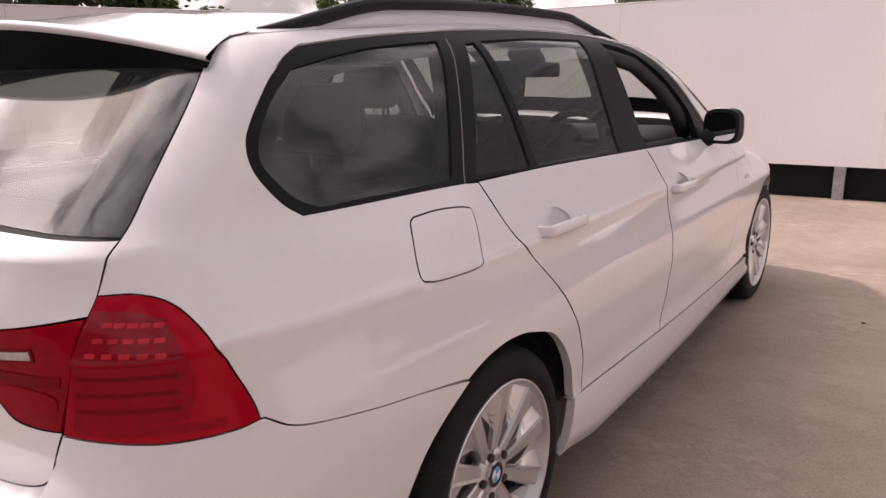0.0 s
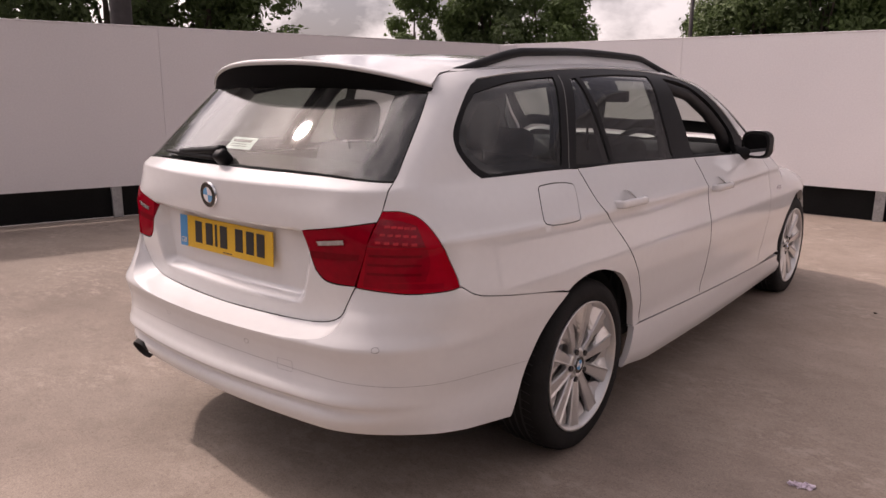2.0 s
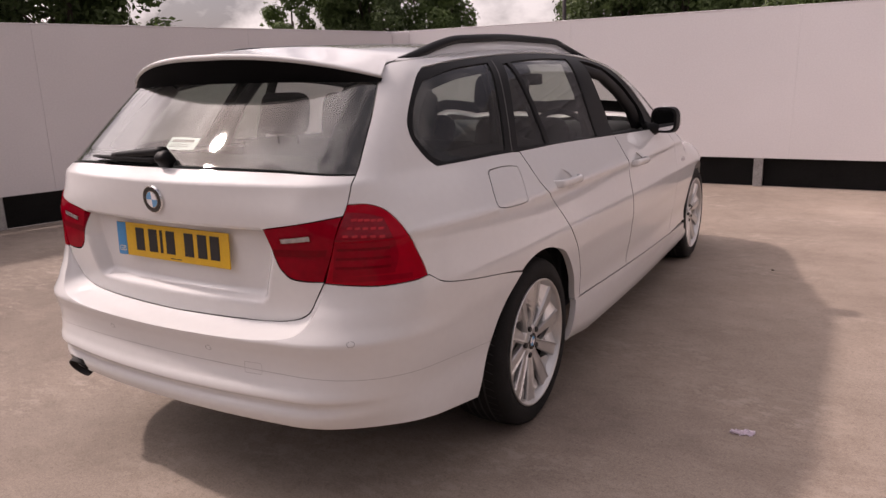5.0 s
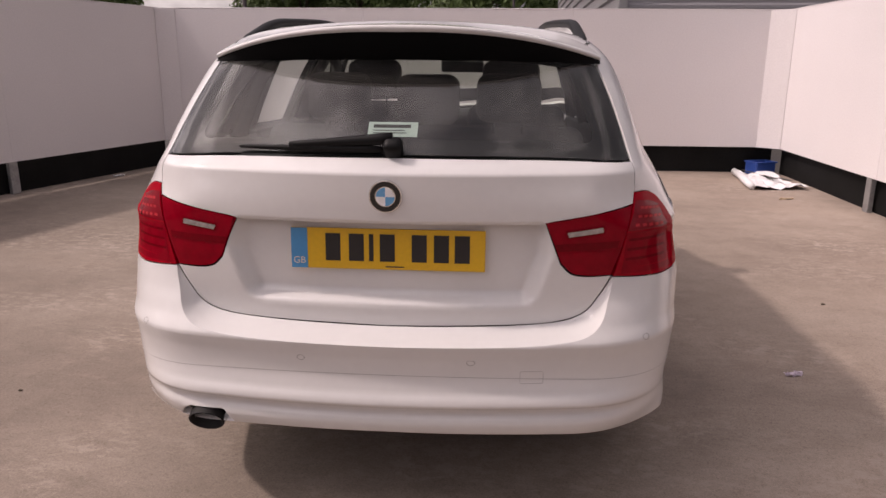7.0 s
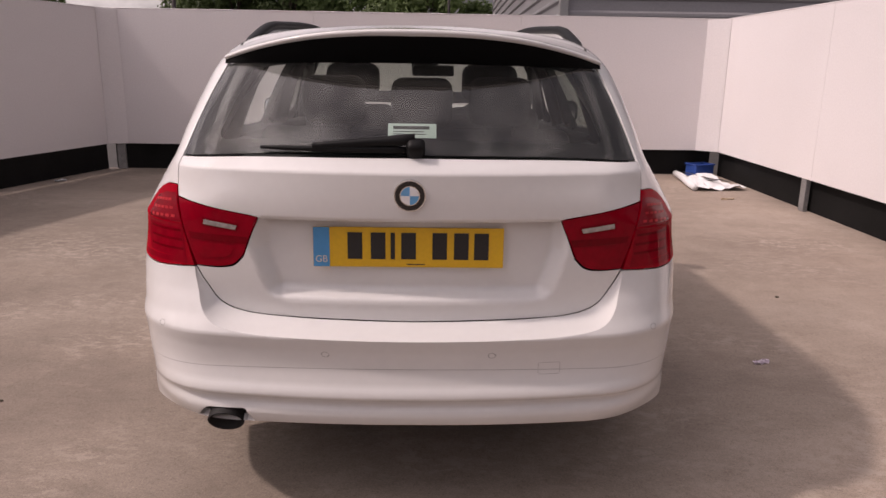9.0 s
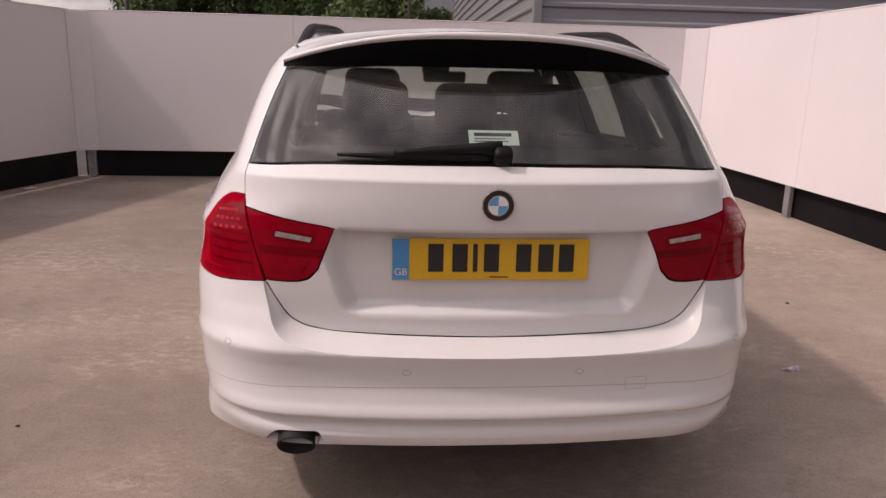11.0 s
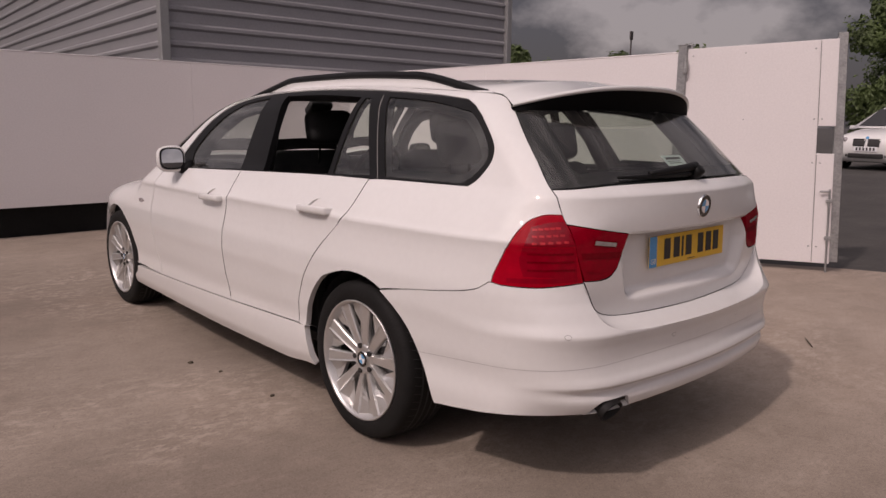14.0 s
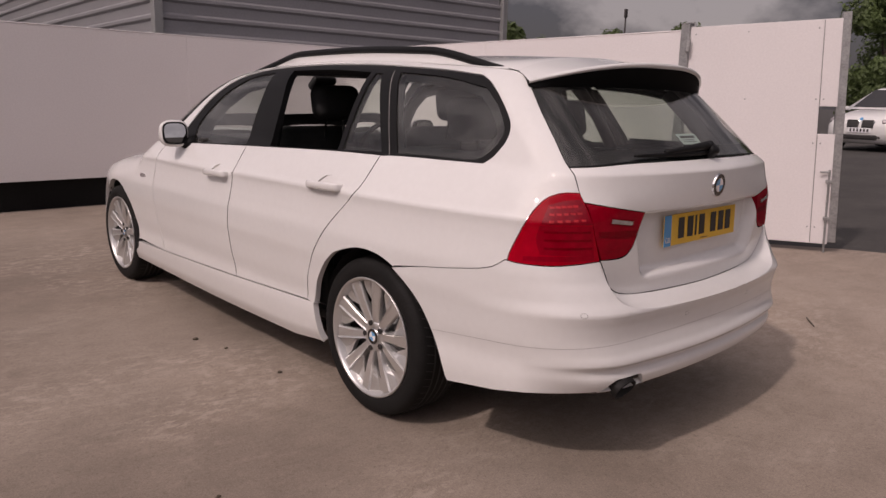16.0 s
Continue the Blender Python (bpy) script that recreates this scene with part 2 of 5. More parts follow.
EMBLEM_WHITE = mat("enamel_white", (0.82, 0.82, 0.84), 0.15, 0, 1.0, 0.03)
FABRIC = mat("black_seat_fabric", (0.016, 0.016, 0.017), 0.9, 0, 0, 0.3, 20, 300, 0.2)
CABIN = mat("dark_cabin_plastic", (0.02, 0.02, 0.021), 0.7, 0, 0, 0.25, 12, 200)
LINING = mat("grey_lining", (0.20, 0.195, 0.19), 0.9, 0, 0, 0.1, 12, 200)
STICKER = mat("pale_sticker", (0.62, 0.74, 0.72), 0.5, 0, 0, 0.05)
GLASS = glass_mat("tinted_glass", (0.64, 0.70, 0.65))
GLASS_CLEAR = glass_mat("clear_glass", (0.88, 0.92, 0.88))
MIRROR = mat("mirror_glass", (0.85, 0.85, 0.85), 0.01, 1.0, 0, 0.01)
HOARDING = mat("white_hoarding", (0.725, 0.69, 0.695), 0.5, 0, 0, 0.05, 0.7, 60, 0.05)
RENDER_WALL = mat("grey_render", (0.17, 0.165, 0.16), 0.8, 0, 0, 0.2, 1.2, 40, 0.2)
SKIRT = mat("black_skirting", (0.008, 0.0078, 0.0078), 0.75, 0, 0, 0.4, 3, 80, 0.2, spec=0.15)
CLADDING = mat("grey_cladding", (0.305, 0.297, 0.312), 0.42, 0.25, 0, 0.08, 0.5, 30)
SEAM_GREY = mat("joint_grey", (0.40, 0.39, 0.385), 0.7, 0, 0, 0.15)
CLADDING_TRIM = mat("light_grey_flashing", (0.30, 0.30, 0.30), 0.45, 0.3, 0, 0.08)
CONCRETE = concrete_mat("worn_concrete", (0.198, 0.155, 0.126), (0.258, 0.208, 0.170), (0.325, 0.267, 0.223), side_lift=True)
ASPHALT = concrete_mat("asphalt", (0.040, 0.037, 0.035), (0.055, 0.050, 0.048), (0.075, 0.068, 0.064))
BARK = mat("bark", (0.09, 0.07, 0.05), 0.9, 0, 0, 0.35, 6, 60, 0.6)
LEAF = leaf_mat("green_leaves", (0.128, 0.185, 0.060))
LEAF_DARK = leaf_mat("dark_leaves", (0.105, 0.148, 0.052))
POLE = mat("dark_pole", (0.07, 0.06, 0.06), 0.6, 0.3, 0, 0.3, 5, 60)
PAPER = mat("white_plastic_sheet", (0.75, 0.75, 0.76), 0.45, 0, 0, 0.06, 5, 60)
BLUE_TUB = mat("blue_plastic", (0.02, 0.06, 0.26), 0.4, 0, 0, 0.15, 6, 60)
CHIP = mat("pale_wood", (0.50, 0.38, 0.26), 0.8, 0, 0, 0.2, 30, 200)
PINK_PAPER = mat("pale_wrapper", (0.72, 0.62, 0.70), 0.5, 0, 0, 0.2, 60, 200)


# ---------- mesh helpers ----------
def link_mesh(name, verts, faces, material, parent=None, label="", smooth=True, normals=None):
    me = bpy.data.meshes.new(name)
    me.from_pydata([tuple(v) for v in verts], [], faces)
    me.materials.append(material)
    me.polygons.foreach_set("use_smooth", [smooth] * len(me.polygons))
    if normals is not None:
        me.normals_split_custom_set_from_vertices([tuple(v) for v in normals])
    ob = new(name, me)
    if parent is not None:
        ob.parent = parent
    if label:
        tagged(ob, label)
    return ob


def part(name, bm, material, parent=None, label="", smooth=False):
    me = bpy.data.meshes.new(name)
    bm.to_mesh(me)
    bm.free()
    me.materials.append(material)
    if smooth:
        me.polygons.foreach_set("use_smooth", [True] * len(me.polygons))
    ob = new(name, me)
    if parent is not None:
        ob.parent = parent
    if label:
        tagged(ob, label)
    return ob


def empty(name, m=None):
    ob = new(name)
    ob.empty_display_size = 0.2
    if m is not None:
        ob.matrix_basis = m
    return ob


def add_box(bm, size, m=None, bevel=0.0, segs=2):
    """A box of that size round the origin, bevelled, placed by m, added to bm."""
    r = bmesh.ops.create_cube(bm, size=1.0)
    vs = r["verts"]
    bmesh.ops.scale(bm, vec=size, verts=vs)
    if bevel:
        es = list({e for v in vs for e in v.link_edges})
        g = bmesh.ops.bevel(bm, geom=es, offset=bevel, segments=segs, affect="EDGES", profile=0.5)
        vs = list({v for f in g["faces"] for v in f.verts} | {v for v in vs if v.is_valid})
    if m is not None:
        bmesh.ops.transform(bm, matrix=m, verts=vs)
    return vs


def box(size, m=None, bevel=0.0, segs=2):
    bm = bmesh.new()
    add_box(bm, size, m, bevel, segs)
    return bm


def cyl(r1, r2, depth, segs=24, m=None, bevel=0.0):
    bm = bmesh.new()
    bmesh.ops.create_cone(bm, cap_ends=True, cap_tris=False, segments=segs, radius1=r1, radius2=r2, depth=depth)
    if bevel:
        es = [e for e in bm.edges if len(e.link_faces) == 2 and e.calc_face_angle(0) > 0.6]
        bmesh.ops.bevel(bm, geom=es, offset=bevel, segments=2, affect="EDGES")
    if m is not None:
        bmesh.ops.transform(bm, matrix=m, verts=bm.verts)
    return bm


def lathe(profile, segs=48, closed=False):
    """Turns (radius, x) pairs round the x axis."""
    vs, fs = [], []
    k = len(profile)
    for i in range(segs):
        a = 2 * math.pi * i / segs
        for r, x in profile:
            vs.append((x, r * math.cos(a), r * math.sin(a)))
    for i in range(segs):
        j = (i + 1) % segs
        for q in range(k if closed else k - 1):
            p = (q + 1) % k
            fs.append((i * k + q, j * k + q, j * k + p, i * k + p))
    return vs, fs


def tube(points, radius, segs=8):
    """A round bar along points; radius may be one number or one per point."""
    pts = [Vector(p) for p in points]
    bm = bmesh.new()
    rings = []
    for i, p in enumerate(pts):
        d = (pts[min(i + 1, len(pts) - 1)] - pts[max(i - 1, 0)]).normalized()
        u = d.orthogonal().normalized() if i == 0 else (u0 - d * u0.dot(d)).normalized()
        u0 = u
        v = d.cross(u)
        r = radius[i] if isinstance(radius, (list, tuple)) else radius
        rings.append([bm.verts.new(p + r * (math.cos(2 * math.pi * k / segs) * u + math.sin(2 * math.pi * k / segs) * v)) for k in range(segs)])
    for a, b in zip(rings, rings[1:]):
        for k in range(segs):
            bm.faces.new((a[k], a[(k + 1) % segs], b[(k + 1) % segs], b[k]))
    bm.faces.new(rings[0][::-1])
    bm.faces.new(rings[-1])
    bmesh.ops.recalc_face_normals(bm, faces=bm.faces)
    return bm


# ---------- ground and yard ----------
def rise(x):
    """The land climbs gently east of the yard."""
    t = min(1.0, max(0.0, (x - 4.6) / 13.0))
    return -0.03 + 0.27 * t * t * (3 - 2 * t) * 0.6 + 0.27 * t * 0.4


def build_ground():
    xs = [-500, -60, -8, 4.6] + [4.6 + 13.0 * k / 12 for k in range(1, 13)] + [60, 500]
    ys = [-500, -60, -12, 12, 60, 500]
    vs = [(x, y, rise(x)) for x in xs for y in ys]
    n = len(ys)
    fs = [(i * n + j, (i + 1) * n + j, (i + 1) * n + j + 1, i * n + j + 1) for i in range(len(xs) - 1) for j in range(n - 1)]
    tagged(link_mesh("ground", vs, fs, ASPHALT), "dark worn asphalt round the fenced yard", "ground", kind="structure")


build_ground()

WALL_TOP, WALL_LOW = 1.870, 0.312
FRONT_L, FRONT_R = Vector((-3.79, 6.097)), Vector((3.60, 6.193))
RIGHT_END = Vector((3.555, 1.32))
LEFT_BACK = Vector((-6.13, -2.6))
BACK_L, BACK_R = Vector((-6.13, -9.0)), Vector((6.2, -9.0))
slab = [LEFT_BACK, BACK_L, BACK_R, (6.2, -3.2), (4.80, -0.75), (4.45, 0.10), (3.72, 1.30), FRONT_R + Vector((0.1, 0.1)), FRONT_L + Vector((-0.1, 0.1))]


def build_floor():
    vs = [(p[0], p[1], 0.0) for p in slab] + [(p[0], p[1], -0.12) for p in slab]
    k = len(slab)
    fs = [tuple(range(k))] + [(i, i + k, (i + 1) % k + k, (i + 1) % k) for i in range(k)]
    ob = link_mesh("floor", vs, fs, CONCRETE, smooth=False)
    return tagged(ob, "stained beige concrete yard floor with pale scuffs", "floor", kind="structure")


build_floor()


def hoarding(name, a, b, label, post_at=()):
    """A run of white boards on a black skirting, from a to b in plan, with galvanised feet; inside lies to the right of a to b."""
    a, b = Vector(a), Vector(b)
    d = b - a
    length = d.length
    ang = math.degrees(math.atan2(d.y, d.x))
    base = pose(a.x, a.y, 0, 0, 0, ang)
    wall = empty(name, base)
    tagged(wall, label, "hoarding", kind="structure")
    n = max(1, round(length / 2.44))
    w = length / n
    for i in range(n):
        bm = box((w - 0.0015, 0.045, WALL_TOP - WALL_LOW), pose(w * (i + 0.5), 0.0225 + 0.001 * (i % 2), (WALL_TOP + WALL_LOW) / 2), 0.0015, 1)
        part("panel", bm, HOARDING, wall)
    part("skirting", box((length, 0.03, WALL_LOW - 0.002), pose(length / 2, 0.10, WALL_LOW / 2)), SKIRT, wall, "black skirting set back under the boards")
    part("top_rail", box((length, 0.05, 0.012), pose(length / 2, 0.024, WALL_TOP + 0.008), 0.003, 1), HOARDING, wall)
    for s in post_at:
        bm = box((0.095, 0.045, WALL_LOW + 0.03), pose(s, 0.035, (WALL_LOW + 0.03) / 2), 0.004, 1)
        part("post_foot", bm, STEEL, wall, "galvanised steel post foot")
    return wall


def corner_board(wall, p, q):
    """A narrow board across a corner of the boards, from p to q in plan."""
    p, q = Vector(p), Vector(q)
    d = q - p
    m = wall.matrix_basis.inverted() @ pose((p.x + q.x) / 2, (p.y + q.y) / 2, (WALL_TOP + WALL_LOW) / 2, 0, 0, math.degrees(math.atan2(d.y, d.x)))
    part("corner_board", box((d.length, 0.018, WALL_TOP - WALL_LOW), m, 0.002, 1), HOARDING, wall)


def along(a, b, p):
    a, b, p = Vector(a), Vector(b), Vector(p)
    return (p - a).dot((b - a).normalized())


front = hoarding("wall_front", FRONT_L, FRONT_R, "white site boards over a black skirting, in shade", [along(FRONT_L, FRONT_R, q) for q in ((-3.70, 6.1), (-1.23, 6.13), (0.83, 6.15))])
hoarding("wall_right", FRONT_R, RIGHT_END, "white site boards in the sun over a black skirting", [along(FRONT_R, RIGHT_END, q) for q in ((3.58, 3.90), (3.56, 1.46))])
hoarding("wall_left", LEFT_BACK, FRONT_L, "white site boards over a black skirting, sun behind them", [along(LEFT_BACK, FRONT_L, q) for q in ((-5.09, 1.25), (-4.36, 3.93), (-5.75, -1.2))])
hoarding("wall_left_back", BACK_L, LEFT_BACK, "white site boards over a black skirting", [2.0, 4.4])
front_dir, right_dir, left_dir = (FRONT_R - FRONT_L).normalized(), (RIGHT_END - FRONT_R).normalized(), (LEFT_BACK - FRONT_L).normalized()
corner_board(front, FRONT_R - front_dir * 0.22, FRONT_R + right_dir * 0.17)
corner_board(front, FRONT_L + left_dir * 0.08, FRONT_L + front_dir * 0.19)
# added wall, never in view: its height trims sky light on the tail and mirrors
tagged(part("wall_back", box((24.0, 0.3, 3.0), pose(0, -9.2, 1.47)), RENDER_WALL), "plain grey wall added out of view behind the camera", "wall", kind="structure")


def build_gate():
    """A boarded gate leaf that stands a little open, on a steel hinge post."""
    hinge, end = Vector((3.60, 1.20)), Vector((4.20, 0.06))
    d = end - hinge
    w = d.length
    ang = math.degrees(math.atan2(d.y, d.x))
    g = empty("yard_gate", pose(hinge.x, hinge.y, 0, 0, 0, ang))
    tagged(g, "white boarded yard gate ajar on a galvanised frame", "gate")
    top, low = 1.97, 0.075
    # the board has an opening near its free edge for the latch
    hx, hz0, hz1 = w - 0.19, 1.02, 1.25
    part("board", box((hx, 0.03, top - low), pose(hx / 2, 0, (top + low) / 2), 0.003, 1), HOARDING, g)
    part("board", box((w - hx - 0.05, 0.03, top - hz1), pose((w - 0.05 + hx) / 2, 0, (top + hz1) / 2), 0.003, 1), HOARDING, g)
    part("board", box((w - hx - 0.05, 0.03, hz0 - low), pose((w - 0.05 + hx) / 2, 0, (hz0 + low) / 2), 0.003, 1), HOARDING, g)
    part("board_joint", box((0.004, 0.002, top - hz1 - 0.02), pose(hx + 0.002, -0.0155, (top + hz1) / 2)), LINING, g)
    part("board_joint", box((0.004, 0.002, hz0 - low - 0.02), pose(hx + 0.002, -0.0155, (hz0 + low) / 2)), LINING, g)
    for x, z in ((0.06, 1.90), (0.50, 1.90), (hx - 0.04, 1.90), (hx - 0.03, 1.31), (hx + 0.03, 1.31), (hx - 0.03, 0.94), (hx + 0.03, 0.94), (0.50, 1.30), (hx - 0.03, 0.22), (hx + 0.03, 0.22), (0.50, 0.75)):
        part("screw", cyl(0.007, 0.007, 0.004, 8, pose(x, -0.0165, z, 90, 0, 0)), STEEL, g)
    part("frame_end", box((0.075, 0.05, top - 0.04), pose(w - 0.02, 0.03, (top + 0.10) / 2 + 0.02), 0.004, 1), STEEL, g)
    part("frame_hinge", box((0.05, 0.05, top - 0.04), pose(0.03, 0.042, (top + 0.10) / 2 + 0.02), 0.004, 1), STEEL, g)
    part("frame_rail", box((w - 0.08, 0.05, 0.05), pose(w / 2, 0.042, 0.19), 0.004, 1), STEEL, g)
    part("frame_rail", box((w - 0.08, 0.05, 0.05), pose(w / 2, 0.042, top - 0.1), 0.004, 1), STEEL, g)
    part("drop_bolt", tube([(w - 0.075, -0.035, 0.72), (w - 0.075, -0.035, 0.004)], 0.009), STEEL, g, "steel drop bolt")
    part("bolt_handle", tube([(w - 0.075, -0.035, 0.70), (w - 0.15, -0.05, 0.70)], 0.008), STEEL, g)
    for z in (0.30, 0.62):
        part("bolt_bracket", box((0.05, 0.035, 0.03), pose(w - 0.075, -0.026, z), 0.003, 1), STEEL, g)
    # the leaf sags: it leans towards its hinges and its top edge falls that way
    for ob in g.children:
        for v in ob.data.vertices:
            q = ob.matrix_basis @ v.co
            f = q.x / w
            dx = -max(0.0, q.z - .14) * (.032 + .021 * f)
            dz = -.067 * (1 - f) * min(1.0, max(0.0, (q.z - 1.25) / .72))
            v.co = ob.matrix_basis.inverted() @ Vector((q.x + dx, q.y, q.z + dz))
    p = tagged(empty("gate_post", pose(3.575, 1.27, 0)), "rusty galvanised square gate post", "post")
    part("shaft", box((0.08, 0.08, WALL_TOP + 0.06), pose(0, 0, (WALL_TOP + 0.06) / 2), 0.006, 2), STEEL, p)
    part("cap", box((0.09, 0.09, 0.012), pose(0, 0, WALL_TOP + 0.066), 0.003, 1), STEEL, p)
    for z in (0.35, 1.0, 1.75):
        part("hinge", cyl(0.022, 0.022, 0.11, 12, pose(-0.05, -0.045, z)), STEEL, p)


build_gate()


# ---------- beyond the hoarding ----------
def build_shed():
    """Warehouse with horizontal profiled cladding, its corner just beyond the boards."""
    c, l, r = Vector((2.28, 9.86)), Vector((3.0, 33.0)), Vector((10.1, 9.60))
    top, pitch, depth = 5.25, 0.282, 0.042
    shed = tagged(empty("warehouse", pose(0, 0, 0)), "grey warehouse clad in horizontal ribbed steel sheets", "building")

    def ribbed(a, b, label):
        d = (b - a).normalized()
        nrm = Vector((d.y, -d.x))
        vs, fs = [], []
        prof_pts = []
        z = -0.03
        while z < top:
            for dz, o in ((0.0, 0.0), (0.162, 0.0), (0.198, depth), (0.246, depth)):
                if z + dz <= top:
                    prof_pts.append((o, z + dz))
            z += pitch
        prof_pts.append((0.0, top))
        for o, zz in prof_pts:
            for p in (a, b):
                q = p + nrm * (depth - o)
                vs.append((q.x, q.y, zz))
        for i in range(len(prof_pts) - 1):
            fs.append((2 * i, 2 * i + 1, 2 * i + 3, 2 * i + 2))
        link_mesh("cladding", vs, fs, CLADDING, shed, label, smooth=False)

    ribbed(r, c, "ribbed grey end wall")
    ribbed(c, l, "ribbed grey side wall")
    far = l + (r - c)
    ribbed(l, far, "ribbed grey far wall")
    ribbed(far, r, "ribbed grey far side")
    vs = [(p.x, p.y, z) for z in (top, top + 0.12) for p in (c, r, far, l)]
    link_mesh("roof", vs, [(0, 3, 2, 1), (4, 5, 6, 7), (0, 1, 5, 4), (1, 2, 6, 5), (2, 3, 7, 6), (3, 0, 4, 7)], CLADDING_TRIM, shed, "flat grey roof edge", smooth=False)
    for p, s in ((c, 1), (r, 1)):
        part("corner_flashing", box((0.15, 0.15, top + 0.03), pose(p.x, p.y, top / 2), 0.01, 1), CLADDING_TRIM, shed, "pale grey corner flashing")


build_shed()


def street_lamp(x, y, height, ang, name="street_lamp"):
    s = tagged(empty(name, pose(x, y, 0, 0, 0, ang)), "slim grey street lamp column with one arm", "street lamp")
    part("column", tube([(0, 0, -0.03), (0, 0, height * 0.5), (0, 0, height)], [0.09, 0.07, 0.05]), POLE, s)
    part("arm", tube([(0, 0, height - 0.02), (0.5, 0, height + 0.10), (1.1, 0, height + 0.18)], 0.035), POLE, s)
    part("lantern", box((0.6, 0.22, 0.10), pose(1.35, 0, height + 0.20), 0.03, 2), STEEL, s)


street_lamp(1.0, 35.5, 6.75, -5)
for x, y, h in ((24.6, 24.0, 4.9), (40.0, 26.5, 7.0)):
    pl = tagged(empty("mast", pose(x, y, rise(x))), "far thin mast above the boards", "mast")
    part("shaft", tube([(0, 0, 0), (0, 0, h)], [0.07, 0.05], 8), POLE, pl)
    part("head", box((0.30, 0.12, 0.55), pose(0, 0, h - 0.2), 0.03, 1), POLE, pl)
pl = tagged(empty("pole", pose(-11.3, 4.65, 0)), "dark weathered timber pole behind the boards", "pole")
part("shaft", tube([(0, 0, -0.03), (0, 0, 3), (0.02, 0, 6.5)], [0.20, 0.19, 0.17], 14), POLE, pl, smooth=True)
pl = tagged(empty("pole", pose(-12.6, 35.0, 0)), "thin dark lamp column among the trees", "pole")
part("shaft", tube([(0, 0, -0.03), (0, 0, 3), (0, 0, 8.5)], [0.12, 0.11, 0.09], 8), POLE, pl, smooth=True)


# ---------- trees ----------
def tree(x, y, height, radius, seed, material, leaves=5200, leaf=0.16, label="full green broadleaf tree with an uneven crown", low=0.12):
    rng = random.Random(seed)
    t = tagged(empty("tree", pose(x, y, rise(x))), label, "tree", group="trees beyond the boards")
    lean = Vector((rng.uniform(-0.4, 0.4), rng.uniform(-0.4, 0.4), 0))
    fork = Vector((0, 0, height * 0.32)) + lean * 0.4
    part("trunk", tube([(0, 0, 0), fork * 0.5, fork, fork + Vector((0, 0, height * 0.3)) + lean], [height * 0.028, height * 0.022, height * 0.017, height * 0.006], 9), BARK, t, smooth=True)
    clumps = []
    for i in range(34):
        a = rng.uniform(0, 2 * math.pi)
        u = rng.random() ** 0.6
        zz = rng.uniform(low, 1.0)
        rr = radius * u * math.sin(math.pi * min(1, max(0.12, 0.22 + 0.72 * zz))) ** 0.75
        c = Vector((rr * math.cos(a), rr * math.sin(a), height * zz)) + lean
        clumps.append((c, radius * rng.uniform(0.20, 0.42)))
    for i in range(7):
        c, _ = clumps[i]
        mid = (fork + c) / 2 + Vector((0, 0, -0.3))
        part("limb", tube([fork * rng.uniform(0.8, 1.0), mid, c], [height * 0.011, height * 0.007, height * 0.003], 6), BARK, t, smooth=True)
    vs, fs = [], []
    total = sum(r ** 2 for _, r in clumps)
    for c, r in clumps:
        for k in range(int(leaves * r * r / total)):
            d = Vector((rng.gauss(0, 1), rng.gauss(0, 1), rng.gauss(0, 0.85))).normalized()
            p = c + d * r * rng.uniform(0.45, 1.0) ** 0.6
            if rng.random() < 0.12:
                p += d * r * rng.uniform(0, 0.45)
            n = (d + Vector((rng.uniform(-1, 1), rng.uniform(-1, 1), rng.uniform(-0.4, 1))) * 0.8).normalized()
            u = n.orthogonal().normalized()
            u.rotate(Matrix.Rotation(rng.uniform(0, 6.28), 3, n))
            v = n.cross(u)
            s = leaf * rng.uniform(0.6, 1.5)
            i0 = len(vs)
            vs += [p - u * s * 0.9, p + v * s * 0.45 + n * s * 0.12, p + u * s, p - v * s * 0.45 + n * s * 0.12]
            fs.append((i0, i0 + 1, i0 + 2, i0 + 3))
    link_mesh("crown", vs, fs, material, t, smooth=False)
    return t


TREES = [
    (-29.0, 4.5, 9.5, 3.6, LEAF_DARK), (-26.5, 8.0, 9.5, 3.4, LEAF_DARK), (-25.2, 11.3, 9.0, 3.2, LEAF_DARK), (-23.6, 14.3, 9.2, 3.0, LEAF_DARK), (-23.4, 15.6, 7.6, 2.0, LEAF),
    (-28.1, 31.2, 7.4, 1.8, LEAF), (-25.8, 33.0, 7.4, 2.3, LEAF), (-24.3, 34.2, 9.0, 3.1, LEAF_DARK), (-22.3, 36.6, 8.6, 2.6, LEAF), (-20.4, 36.4, 6.4, 2.2, LEAF),
    (-13.2, 40.2, 7.4, 2.1, LEAF_DARK), (-11.1, 41.0, 9.4, 3.4, LEAF_DARK), (-8.1, 41.7, 9.0, 3.3, LEAF), (-5.0, 42.2, 9.4, 3.5, LEAF), (-2.3, 42.6, 9.6, 3.2, LEAF), (-0.6, 41.6, 8.0, 2.4, LEAF), (-9.5, 44.5, 8.6, 3.4, LEAF_DARK),
    (3.2, 42.0, 4.6, 1.8, LEAF), (5.4, 44.0, 5.2, 2.0, LEAF),
    (21.5, 20.5, 3.9, 1.3, LEAF_DARK), (40.5, 34.5, 5.2, 1.8, LEAF), (43.0, 29.2, 5.8, 2.0, LEAF_DARK), (41.0, 22.6, 5.6, 2.2, LEAF_DARK),
    (41.6, 11.2, 7.5, 2.5, LEAF_DARK), (42.0, 8.6, 8.4, 3.9, LEAF_DARK), (43.0, 6.0, 9.0, 4.4, LEAF_DARK), (43.0, 1.0, 9.0, 4.4, LEAF_DARK),
]
